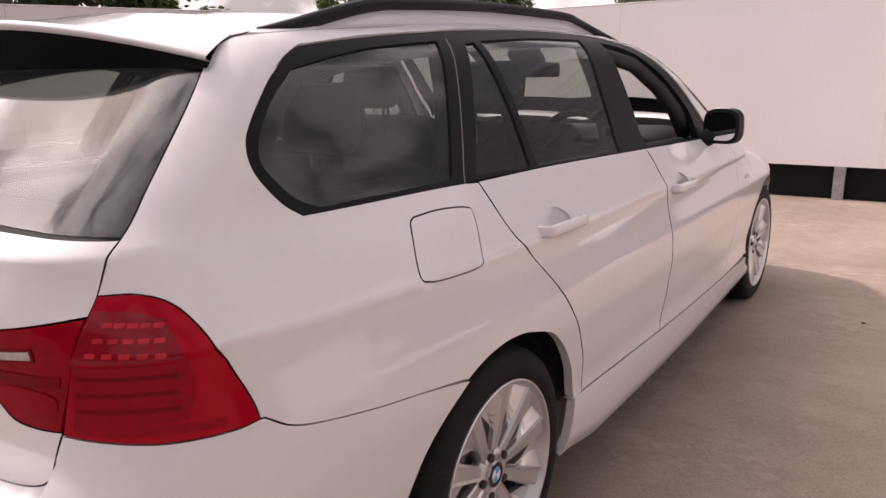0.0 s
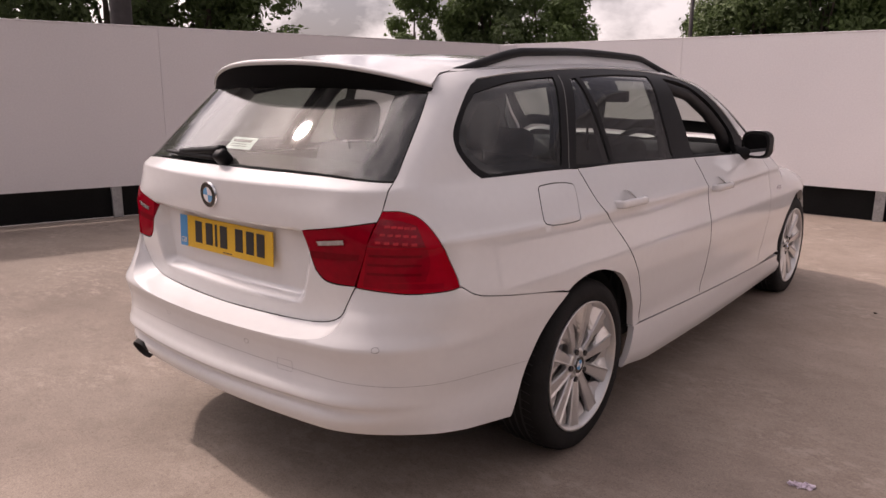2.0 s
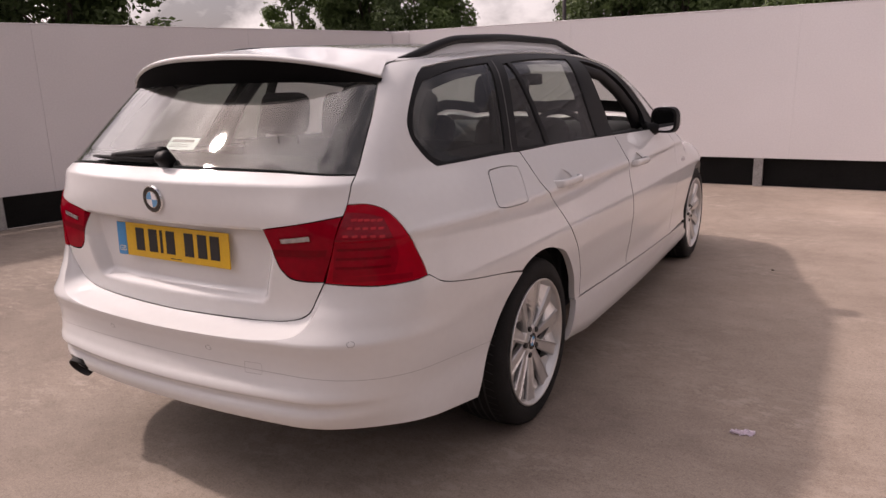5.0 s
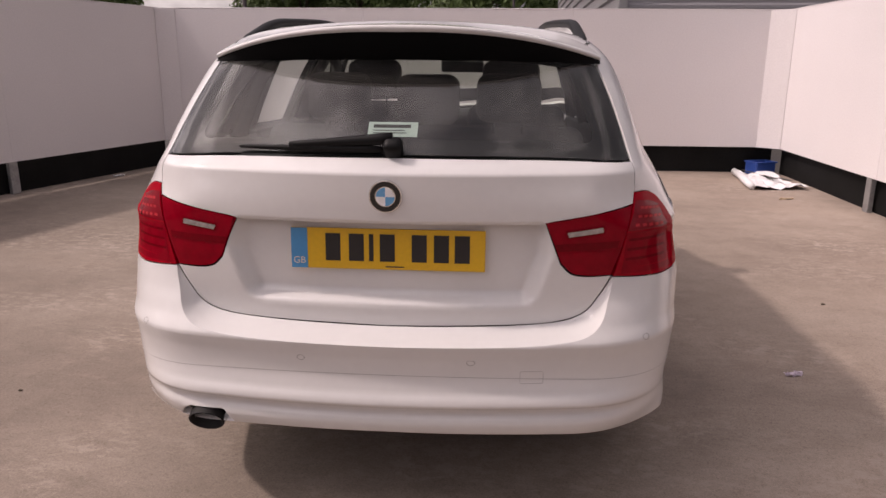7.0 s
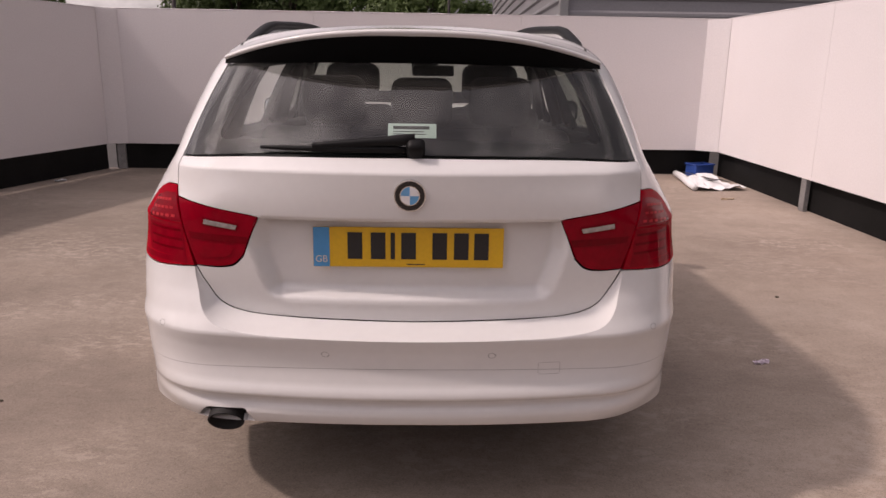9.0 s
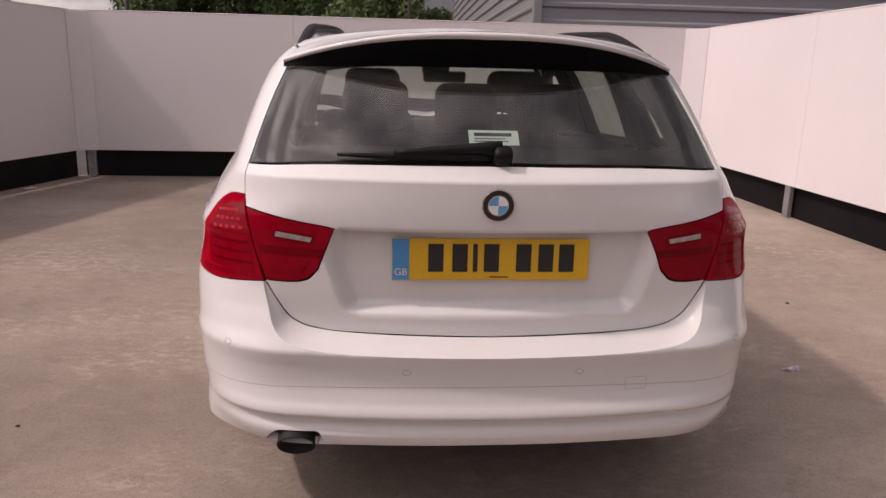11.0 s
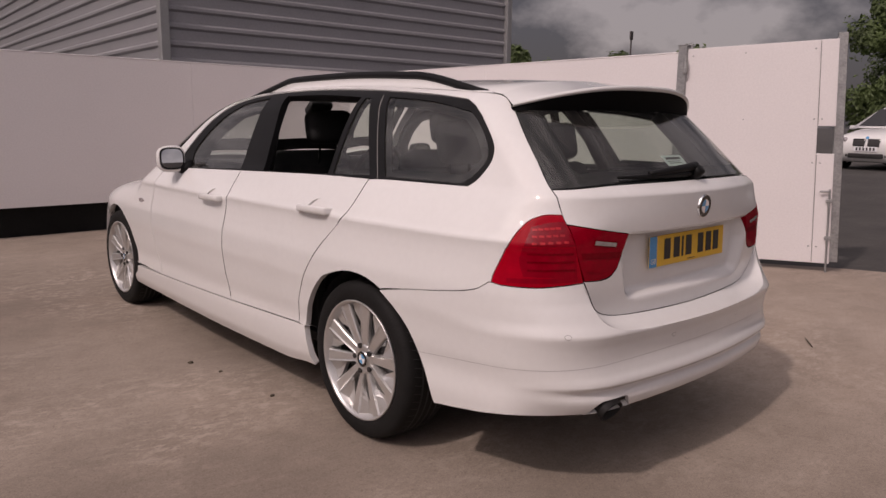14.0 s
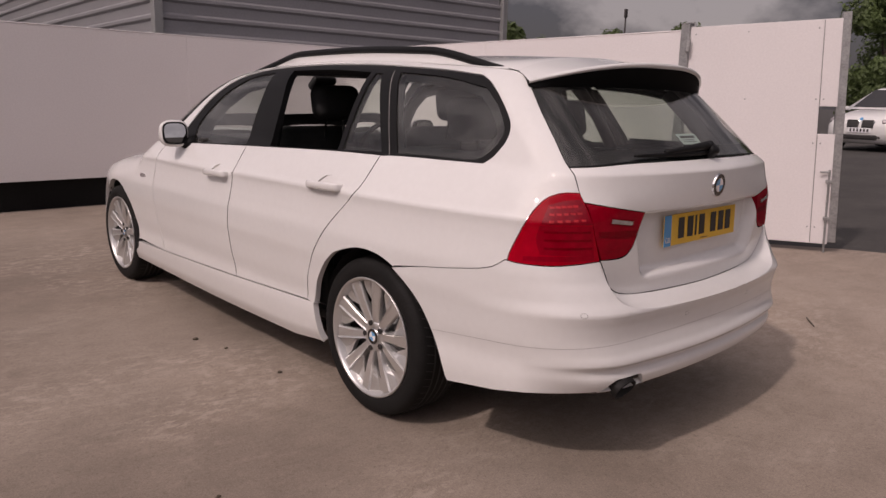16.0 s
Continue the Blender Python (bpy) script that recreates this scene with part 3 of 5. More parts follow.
for i, (x, y, h, r, m) in enumerate(TREES):
    tree(x, y, h, r, 100 + i, m, leaves=13000 if r > 2.2 else 7500, leaf=0.14)


# ---------- things on the floor ----------
def crumpled_sheet(name, pts, z, material, seed, label, category, fold=0.05):
    rng = random.Random(seed)
    n = 14
    a, b, c, d = [Vector((*p, 0)) for p in pts]
    vs, fs = [], []
    for i in range(n + 1):
        for j in range(n + 1):
            u, v = i / n, j / n
            p = a * (1 - u) * (1 - v) + b * u * (1 - v) + c * u * v + d * (1 - u) * v
            h = noise.noise(Vector((u * 3.1 + seed, v * 3.7, 0.3))) * fold + noise.noise(Vector((u * 9 + seed, v * 9, 1.3))) * fold * 0.4
            vs.append((p.x + rng.uniform(-1, 1) * 0.008, p.y + rng.uniform(-1, 1) * 0.008, z + max(0.002, h + fold * 0.5)))
    for i in range(n):
        for j in range(n):
            k = i * (n + 1) + j
            fs.append((k, k + n + 1, k + n + 2, k + 1))
    k = len(vs)
    vs += [(x, y, zz - 0.0018) for x, y, zz in vs]
    fs += [tuple(q + k for q in f[::-1]) for f in fs]
    return tagged(link_mesh(name, vs, fs, material, smooth=False), label, category)


sheet = crumpled_sheet("plastic_sheet", [(3.12, 6.02), (3.46, 5.98), (3.55, 5.02), (2.98, 4.94)], 0.0, PAPER, 3, "crumpled white plastic sheet lying by the boards", "plastic sheet", 0.07)
crumpled_sheet("wrapper", [(1.535, 0.205), (1.605, 0.230), (1.61, 0.255), (1.54, 0.235)], 0.0, PINK_PAPER, 5, "small pale crumpled wrapper on the concrete", "litter", 0.012)

for k, (x, y, w, h) in enumerate(((3.25, 5.38, .05, .20), (3.31, 5.26, .14, .035), (3.36, 5.14, .05, .16), (3.23, 5.16, .12, .03), (3.15, 5.68, .03, .26))):
    part("print_bar", box((w, h, 0.003), pose(x, y, 0.086 + 0.002 * k, 0, 0, 14)), INK, sheet)
part("rolled_edge", tube([(3.10, 6.02, .045), (3.07, 5.68, .045), (3.00, 5.28, .045), (2.96, 4.96, .04)], [.036, .042, .040, .034], 12), PAPER, sheet, smooth=True)
crumpled_sheet("wood_chip", [(3.05, 4.42), (3.19, 4.46), (3.20, 4.50), (3.06, 4.46)], 0.0, CHIP, 7, "pale splinter of wood on the concrete", "litter", 0.015)
crumpled_sheet("paper_scrap", [(-4.0, 5.05), (-3.90, 5.10), (-3.92, 5.15), (-4.02, 5.10)], 0.0, PAPER, 9, "scrap of white paper by the boards", "litter", 0.02)


def pebble(x, y, r, seed):
    rng = random.Random(seed)
    bm = bmesh.new()
    bmesh.ops.create_icosphere(bm, subdivisions=2, radius=r)
    for v in bm.verts:
        v.co = Vector((v.co.x * 1.3, v.co.y, v.co.z * .6)) * rng.uniform(.8, 1.2)
    bmesh.ops.translate(bm, vec=(x, y, r * .45), verts=bm.verts)
    tagged(part("pebble", bm, BARK, smooth=True), "small dark pebble on the concrete", "stone", group="pebbles on the floor")


for k, (x, y, r) in enumerate(((-1.02, 1.27, .011), (-.92, .60, .009), (-.96, 1.05, .008), (-1.6, -.2, .007), (1.4, 2.6, .008), (2.1, 1.2, .009))):
    pebble(x, y, r, 40 + k)
tagged(part("twig", tube([(1.80, -.70, .004), (1.87, -.645, .012), (1.95, -.60, .005)], [.003, .004, .002], 6), BARK, smooth=True), "thin dark twig on the concrete", "twig")


def build_tub(x, y):
    t = tagged(empty("tub", pose(x, y, 0.0, 0, 0, 20)), "small blue plastic tub standing by the boards", "tub")
    bm = bmesh.new()
    add_box(bm, (0.28, 0.20, 0.15), pose(0, 0, 0.075), 0.02, 2)
    top = [f for f in bm.faces if f.normal.z > 0.99 and f.calc_center_median().z > 0.14]
    g = bmesh.ops.inset_region(bm, faces=top, thickness=0.012)
    bmesh.ops.translate(bm, vec=(0, 0, -0.12), verts=list({v for f in top for v in f.verts}))
    part("body", bm, BLUE_TUB, t)
    rim = bmesh.new()
    for sx, sy, px, py in ((0.30, 0.02, 0, 0.10), (0.30, 0.02, 0, -0.10), (0.02, 0.18, 0.14, 0), (0.02, 0.18, -0.14, 0)):
        add_box(rim, (sx, sy, 0.018), pose(px, py, 0.15), 0.004, 1)
    part("rim", rim, BLUE_TUB, t)


build_tub(3.43, 6.12)


# ---------- the car: one outer surface, cut into panels ----------
def pchip(pts):
    p = np.array(sorted(pts), float)
    x, y = p[:, 0], p[:, 1]
    h = np.diff(x)
    d = np.diff(y) / h
    m = np.zeros(len(x))
    m[0], m[-1] = d[0], d[-1]
    for i in range(1, len(x) - 1):
        if d[i - 1] * d[i] > 0:
            w1, w2 = 2 * h[i] + h[i - 1], h[i] + 2 * h[i - 1]
            m[i] = (w1 + w2) / (w1 / d[i - 1] + w2 / d[i])

    def f(q):
        q = np.clip(np.asarray(q, float), x[0], x[-1])
        i = np.clip(np.searchsorted(x, q) - 1, 0, len(h) - 1)
        t = (q - x[i]) / h[i]
        return (1 + 2 * t) * (1 - t) ** 2 * y[i] + t * (1 - t) ** 2 * h[i] * m[i] + t * t * (3 - 2 * t) * y[i + 1] + t * t * (t - 1) * h[i] * m[i + 1]
    return f


def smax(a, b, k):
    h = np.maximum(k - np.abs(a - b), 0) / k
    return np.maximum(a, b) + h * h * k / 4


def ramp01(v, a, b):
    t = np.clip((v - a) / (b - a), 0, 1)
    return t * t * (3 - 2 * t)


wide = pchip([(-1.0, .710), (-.8, .770), (-.62, .819), (-.4, .858), (-.2, .875), (0, .888), (.5, .900), (1.2, .904), (2.0, .892), (2.76, .868), (3.05, .822), (3.3, .70), (3.45, .52), (3.55, .30)])
flank = pchip([(.15, -.075), (.20, -.045), (.26, -.022), (.33, -.016), (.40, -.019), (.48, -.010), (.55, -.004), (.62, .003), (.69, .002), (.76, -.009), (.81, -.0165), (.846, -.0190), (.865, -.0168), (.885, -.0285), (.95, -.066), (1.00, -.098), (1.03, -.117), (1.10, -.146), (1.20, -.190), (1.30, -.240), (1.36, -.272), (1.42, -.31), (1.5, -.38)])
ridge = pchip([(-1.0, 1.372), (-.7, 1.394), (-.4, 1.411), (0, 1.427), (.6, 1.436), (1.1, 1.430), (1.5, 1.398), (1.7, 1.352), (2.0, 1.205), (2.25, 1.06), (2.36, .985), (2.5, .955), (2.9, .895), (3.2, .83), (3.4, .74), (3.5, .64), (3.56, .5)])
tail = pchip([(.40, -.905), (.60, -.905), (.72, -.918), (.88, -.926), (.96, -.931), (1.009, -.9315), (1.015, -.9285), (1.03, -.9125), (1.045, -.896), (1.06, -.879), (1.09, -.8475), (1.12, -.8153), (1.17, -.7605), (1.22, -.7045), (1.275, -.6425), (1.33, -.580), (1.42, -.475)])
bump_y = pchip([(.20, -.93), (.27, -.948), (.30, -.966), (.32, -.980), (.338, -.9885), (.352, -.9915), (.364, -.989), (.378, -.982), (.388, -.981), (.397, -.989), (.404, -.999), (.411, -1.003), (.421, -1.001), (.445, -.991), (.488, -.983), (.53, -.987), (.565, -.9965), (.577, -.999), (.584, -.9955), (.62, -.972), (.65, -.956), (.68, -.940), (.735, -.923), (.80, -.915), (.9, -.85)])
plain_y = pchip([(.20, -.94), (.30, -.980), (.40, -.990), (.50, -.986), (.53, -.989), (.565, -.9965), (.577, -.999), (.584, -.9955), (.62, -.972), (.65, -.956), (.68, -.940), (.735, -.923), (.80, -.915), (.9, -.85)])
bow = pchip([(.2, .16), (.60, .16), (.9, .17), (1.0, .25), (1.06, .29), (1.35, .31)])


def recess(x, z):
    """The hollow for the number plate in the tailgate."""
    dx = np.clip((np.abs(x) + .3 * np.clip(.80 - z, 0, 1) - .385) / .055, 0, None)
    dz = np.clip((.692 - z) / .040, 0, None)
    return .044 * (1 - ramp01(np.hypot(dx, dz), 0, 1)) * (1 - ramp01(z, .880, .886))


def body(x, y, z, rear="tail"):
    """Below nought inside the car."""
    s = np.abs(x) - (wide(y) + flank(z))
    if rear == "bumper":
        s = s - .011 * (1 - ramp01(y, -.75, -.42)) * (1 - ramp01(z, .565, .620)) + .040 * (1 - ramp01(y, -.88, -.68)) * (1 - ramp01(z, .29, .405))
    if rear == "bumper":
        fade = .85 * ramp01(np.abs(x), .60, .84)
        r = bump_y(z) * (1 - fade) + plain_y(z) * fade + .16 * x * x - y
    else:
        r = tail(z) + bow(z) * x * x + (recess(x, z) if rear == "gate" else 0) - y
    f = smax(s, r, .20 - .08 * ramp01(z, .93, 1.03))
    return smax(f, z - (ridge(y) - .122 * x * x - .10 * x ** 4), .085)


AXIS_Y = 0.45


def to_space(kind, u, v, r):
    if kind == "side":
        return r, u, v
    if kind == "rear":
        return u, -r, v
    if kind == "top":
        return u, v, r
    return r * np.sin(u), AXIS_Y - r * np.cos(u), v


START = {"side": (0.0, 1.3), "rear": (-1.0, 1.4), "top": (0.2, 1.7), "wrap": (0.0, 1.9)}


def on_body(kind, u, v, rear="tail", sink=0.0):
    """The points of the car's surface over (u, v), and their normals."""
    u, v = np.asarray(u, float), np.asarray(v, float)
    lo, hi = np.full(u.shape, START[kind][0]), np.full(u.shape, START[kind][1])
    for _ in range(44):
        mid = (lo + hi) / 2
        inside = body(*to_space(kind, u, v, mid), rear) < 0
        lo, hi = np.where(inside, mid, lo), np.where(inside, hi, mid)
    p = np.stack(to_space(kind, u, v, lo), 1)
    e = .0012
    n = np.stack([body(*(p + np.eye(3)[i] * e).T, rear) - body(*(p - np.eye(3)[i] * e).T, rear) for i in range(3)], 1)
    n /= np.linalg.norm(n, axis=1, keepdims=True) + 1e-12
    return p - n * sink, n


def wrap_uv(x, y, z):
    return math.atan2(x, AXIS_Y - y), z


def bend(pts, steps=6):
    """A smooth curve through points (Catmull-Rom)."""
    p = [np.array(q, float) for q in pts]
    if len(p) < 3:
        return p
    q = [2 * p[0] - p[1]] + p + [2 * p[-1] - p[-2]]
    out = []
    for i in range(1, len(q) - 2):
        for s in range(steps):
            t = s / steps
            out.append(0.5 * (2 * q[i] + (q[i + 1] - q[i - 1]) * t + (2 * q[i - 1] - 5 * q[i] + 4 * q[i + 1] - q[i + 2]) * t * t + (3 * q[i] - q[i - 1] - 3 * q[i + 1] + q[i + 2]) * t ** 3))
    out.append(p[-1])
    return out


def outline(*runs):
    """A closed outline out of smooth runs that meet in corners."""
    out = []
    for r in runs:
        b = bend(r)
        if out and np.linalg.norm(out[-1] - b[0]) < 1e-6:
            b = b[1:]
        out += b
    if np.linalg.norm(out[0] - out[-1]) < 1e-6:
        out.pop()
    return np.array(out)


def resample(poly, step):
    out = []
    for a, b in zip(poly, np.roll(poly, -1, 0)):
        n = max(1, int(math.ceil(np.linalg.norm(b - a) / step)))
        out += [a + (b - a) * k / n for k in range(n)]
    return np.array(out)


def area(poly):
    x, y = poly.T
    return 0.5 * np.sum(x * np.roll(y, -1) - np.roll(x, -1) * y)


def inset(poly, g):
    """Moves the outline inwards (outwards: minus) by g."""
    if abs(g) < 1e-9:
        return poly
    if area(poly) < 0:
        poly = poly[::-1]
    t = np.roll(poly, -1, 0) - np.roll(poly, 1, 0)
    t /= np.linalg.norm(t, axis=1, keepdims=True) + 1e-12
    return poly + g * np.stack([-t[:, 1], t[:, 0]], 1)


def in_poly(pts, poly):
    x, y = pts[:, 0], pts[:, 1]
    inside = np.zeros(len(pts), bool)
    for (x1, y1), (x2, y2) in zip(poly, np.roll(poly, -1, 0)):
        c = (y1 > y) != (y2 > y)
        inside ^= c & (x < (x2 - x1) * (y - y1) / (y2 - y1 + 1e-15) + x1)
    return inside


from mathutils import geometry


def fill(poly, holes=(), step=0.02):
    """Triangles of a plane outline with holes, with an inner grid of points."""
    loops = [resample(poly, step)] + [resample(h, step) for h in holes]
    pts, edges = [], []
    for lp in loops:
        k = len(pts)
        pts += [Vector(q) for q in lp]
        edges += [(k + i, k + (i + 1) % len(lp)) for i in range(len(lp))]
    lo, hi = loops[0].min(0), loops[0].max(0)
    gx, gy = np.meshgrid(np.arange(lo[0], hi[0], step), np.arange(lo[1], hi[1], step))
    gx = gx + (np.arange(gx.shape[0])[:, None] % 2) * step * 0.5
    g = np.stack([gx.ravel(), gy.ravel()], 1)
    keep = in_poly(g, loops[0])
    for h in loops[1:]:
        keep &= ~in_poly(g, h)
    allb = np.concatenate([np.array(lp) for lp in loops])
    g = g[keep]
    if len(g):
        d = np.concatenate([np.min(np.linalg.norm(c[:, None, :] - allb[None, :, :], axis=2), axis=1) for c in np.array_split(g, len(g) // 2000 + 1)])
        g = g[d > step * 0.55]
    pts += [Vector(q) for q in g]
    vs, _, fs, *_ = geometry.delaunay_2d_cdt(pts, edges, [], 0, 1e-7)
    vs = np.array([tuple(v) for v in vs])
    tri = np.array([tuple(f) for f in fs])
    cen = vs[tri].mean(1)
    ok = in_poly(cen, loops[0])
    for h in loops[1:]:
        ok &= ~in_poly(cen, h)
    return vs, tri[ok]


WRAP_R = 1.05


def panel(name, kind, poly, material, parent, rear="tail", gap=0.002, sink=0.0, depth=0.012, step=0.02, holes=(), mirror=False, label="", soft=True, rise=None, shade_rim=False):
    """One sheet of the car's skin over an outline in its own plane, with turned-in edges. kind: side (y, z), rear (x, z), top (x, y), wrap (angle, z).
    mirror: the same on the car's left."""
    k = np.array([WRAP_R, 1.0]) if kind == "wrap" else np.array([1.0, 1.0])
    poly = inset(np.array(poly) * k, gap)
    holes = [inset(np.array(h) * k, -gap) for h in holes]
    uv, tri = fill(poly, holes, step)
    p, n = on_body(kind, uv[:, 0] / k[0], uv[:, 1] / k[1], rear, sink)
    if rise is not None:
        p = p + n * rise(uv[:, 0] / k[0], uv[:, 1])[:, None]
    # edges used once are the rim
    count = {}
    for a, b, c in tri:
        for e in ((a, b), (b, c), (c, a)):
            key = (min(e), max(e))
            count[key] = None if key in count else e
    rim = [e for e in count.values() if e is not None]
    flip = np.einsum("ij,ij->i", np.cross(p[tri[:, 1]] - p[tri[:, 0]], p[tri[:, 2]] - p[tri[:, 0]]), n[tri[:, 0]]).sum() < 0
    faces = [tuple(int(i) for i in (t[::-1] if flip else t)) for t in tri]
    if flip:
        rim = [(b, a) for a, b in rim]
    verts, norms = list(p), list(n)
    if depth:
        out = {}
        for a, b in rim:
            o = np.cross(p[b] - p[a], n[a])
            o /= np.linalg.norm(o) + 1e-12
            for i in (a, b):
                out.setdefault(i, []).append(o)
        low, low2 = {}, {}
        for i, os in out.items():
            o = np.mean(os, 0)
            o /= np.linalg.norm(o) + 1e-12
            if soft:
                verts[i] = p[i] - n[i] * 0.0003
            low[i] = len(verts)
            verts.append(verts[i])
            norms.append(o)
            low2[i] = len(verts)
            verts.append(p[i] - n[i] * depth)
            norms.append(o)
        faces += [(low[a], low2[a], low2[b], low[b]) for a, b in rim]
    verts, norms = np.array(verts), np.array(norms)
    if mirror:
        verts, norms = verts * (-1, 1, 1), norms * (-1, 1, 1)
        faces = [f[::-1] for f in faces]
    ob = link_mesh(name, verts, faces, material, parent, label, True, norms)
    if shade_rim:
        # the turned-in rim is coloured black for the shade inside the panel gap
        ob.data.materials.append(RUBBER)
        holed = [bool(len(holes)) and min(np.min(np.linalg.norm(h - uv[a], axis=1)) for h in holes) < step for a, b in rim]
        ob.data.polygons.foreach_set("material_index", [0] * len(tri) + [0 if h else 1 for h in holed])
    return ob


CAR = tagged(empty("estate_car", pose(0, 0, 0)), "white estate car with black window trim, two windows wound down", "car")


def arc(cy, cz, r, a0, a1, n=10):
    return [(cy + r * math.cos(math.radians(a0 + (a1 - a0) * i / n)), cz + r * math.sin(math.radians(a0 + (a1 - a0) * i / n))) for i in range(n + 1)]


BELT = [(1.778, 0.972), (1.636, 0.977), (1.069, 0.998), (0.420, 1.019), (-0.056, 1.026), (-0.462, 1.029)]
TRIM_REAR = [(-0.462, 1.029), (-0.492, 1.054), (-0.521, 1.102), (-0.524, 1.142), (-0.505, 1.182), (-0.440, 1.250), (-0.375, 1.300), (-0.315, 1.327)]
TRIM_TOP = [(-0.315, 1.327), (-0.170, 1.343), (0.035, 1.359), (0.342, 1.376), (0.750, 1.384), (1.106, 1.374), (1.358, 1.346), (1.507, 1.300), (1.652, 1.209), (1.786, 1.089), (1.900, 0.972)]
DOOR_REAR = [(0.045, 1.020), (0.084, 0.887), (0.228, 0.746), (0.335, 0.613), (0.399, 0.491), (0.418, 0.380)]
DOOR_MID = [(1.059, 0.998), (1.068, 0.867), (1.094, 0.644), (1.091, 0.501), (1.058, 0.357)]
SEAM = [(-0.158, 0.632), (-0.299, 0.659), (-0.451, 0.680), (-0.587, 0.704), (-0.647, 0.738)]
ARCH_R = .364
GATE_EDGE = [(.594, .742), (.620, .84), (.641, .930), (.646, .982), (.642, 1.034), (.602, 1.185), (.561, 1.297)]
LAMP_FRONT = [(.800, -.648, .738), (.799, -.660, .766), (.790, -.684, .816), (.779, -.716, .874), (.738, -.748, .932), (.695, -.778, .956), (.655, -.803, .960)]


def wrapped(pts):
    return [wrap_uv(*q) for q in pts]


def rear_pt(x, z):
    """The wrap coordinates of a point of the tail."""
    q, _ = on_body("rear", [x], [z])
    return wrap_uv(*q[0])


def edge_run(a, b):
    """The rim of the tailgate opening between two of its points, in wrap coordinates."""
    run = [p for p in bend(GATE_EDGE, 8)]
    return [rear_pt(*p) for p in run[8 * a:8 * b + 1]]


def side_pt(y, z):
    """The wrap coordinates of a point of the flank."""
    q, _ = on_body("side", [y], [z])
    return wrap_uv(*q[0])


CANT_Z = pchip([(-.55, 1.33), (-.37, 1.348), (.035, 1.374), (.65, 1.395), (1.15, 1.389), (1.455, 1.351), (1.65, 1.258), (1.845, 1.118), (2.06, .972)])


def both(fn):
    for m in (False, True):
        fn(m)


def skin(m):
    # doors
    rd = outline(DOOR_REAR, [(0.418, 0.380), (1.058, 0.357)], DOOR_MID[::-1], [(1.059, 0.998), (0.420, 1.019), (0.045, 1.024)])
    d = panel("rear_door", "side", rd, PAINT, CAR, mirror=m, depth=.03, gap=.0032, holes=[cup_line(.295, .886)], shade_rim=True)
    handle("door_handle", d, .295, .886, m)
    fd = outline(DOOR_MID, [(1.058, 0.357), (1.972, 0.328)], [(1.972, 0.328), (2.023, 0.424), (2.057, 0.604), (2.062, 0.754), (2.018, 0.904), (1.941, 0.966)], [(1.941, 0.966), (1.636, 0.977), (1.059, 0.998)])
    d = panel("front_door", "side", fd, PAINT, CAR, mirror=m, depth=.03, gap=.0032, holes=[cup_line(1.228, .856)], shade_rim=True)
    handle("door_handle", d, 1.228, .856, m)
    # sill
    sill = outline([(0.373, 0.372), (0.418, 0.378), (1.058, 0.357), (2.023, 0.326), (2.419, 0.314)], [(2.419, 0.314), (2.457, 0.209)], [(2.457, 0.209), (1.217, 0.199), (0.332, 0.204)], [(0.332, 0.204), (0.354, 0.294), (0.373, 0.372)])
    panel("sill", "side", sill, PAINT, CAR, mirror=m, depth=.026, step=.012, rise=lambda u, v: .017 * ramp01(u, .36, .55) * (1 - ramp01(v - .389 + .033 * u, -.052, -.030)))
    # quarter panel
    q = [[side_pt(*p) for p in DOOR_REAR], [side_pt(0.418, 0.380), side_pt(0.377, 0.375)],
         [side_pt(*p) for p in arc(0, .31, ARCH_R + .008, 11, 60, 6)] + [side_pt(*p) for p in arc(0, .31, ARCH_R, 75, 117, 5)],
         [side_pt(-0.163, 0.638)] + [side_pt(*p) for p in SEAM[1:]],
         wrapped(LAMP_FRONT[:-1]) + [rear_pt(.6445, .959)], [rear_pt(.6445, .959)] + edge_run(3, 4),
         edge_run(4, 6),
         [rear_pt(*GATE_EDGE[-1]), wrap_uv(.552, -.47, 1.335)],
         [wrap_uv(.552, -.47, 1.335)] + [side_pt(y, float(CANT_Z(y))) for y in (-.4, -.2, .066)],
         [side_pt(.066, float(CANT_Z(.066))), side_pt(.066, 1.361)],
         [side_pt(*p) for p in ((0.066, 1.361), (-0.068, 1.352), (-0.170, 1.343), (-0.315, 1.327))],
         [side_pt(*p) for p in TRIM_REAR[::-1]],
         [side_pt(*p) for p in ((-0.462, 1.029), (-0.056, 1.026), (0.045, 1.020))]]
    o = outline(*q)
    holes = []
    if not m:
        fl = outline(bend([(-.212, .986), (-.13, .988), (-.045, .980), (-.030, .962), (-.068, .880), (-.092, .863), (-.17, .862), (-.250, .869), (-.268, .888), (-.232, .970), (-.212, .986)]))
        holes = [np.array([side_pt(*p) for p in fl])]
    quarter = panel("quarter_panel", "wrap", o, PAINT, CAR, mirror=m, holes=holes, step=.018, gap=.0012, depth=.026)
    if not m:
        panel("fuel_flap", "side", fl, PAINT, quarter, gap=.0022, shade_rim=True)
    cant = outline([(.066, 1.361)] + TRIM_TOP[3:], [TRIM_TOP[-1], (2.06, .972)], [(y, float(CANT_Z(y))) for y in (2.06, 1.84, 1.64, 1.44, 1.14, .64, .34, .066)], [(.066, float(CANT_Z(.066))), (.066, 1.361)])
    panel("roof_side", "side", cant, PAINT, CAR, mirror=m, gap=0.0, depth=.02, soft=False)
    # black surround, with the panes' openings in it
    surround = outline(BELT, TRIM_REAR, TRIM_TOP, [(1.900, 0.972), (1.778, 0.972)])
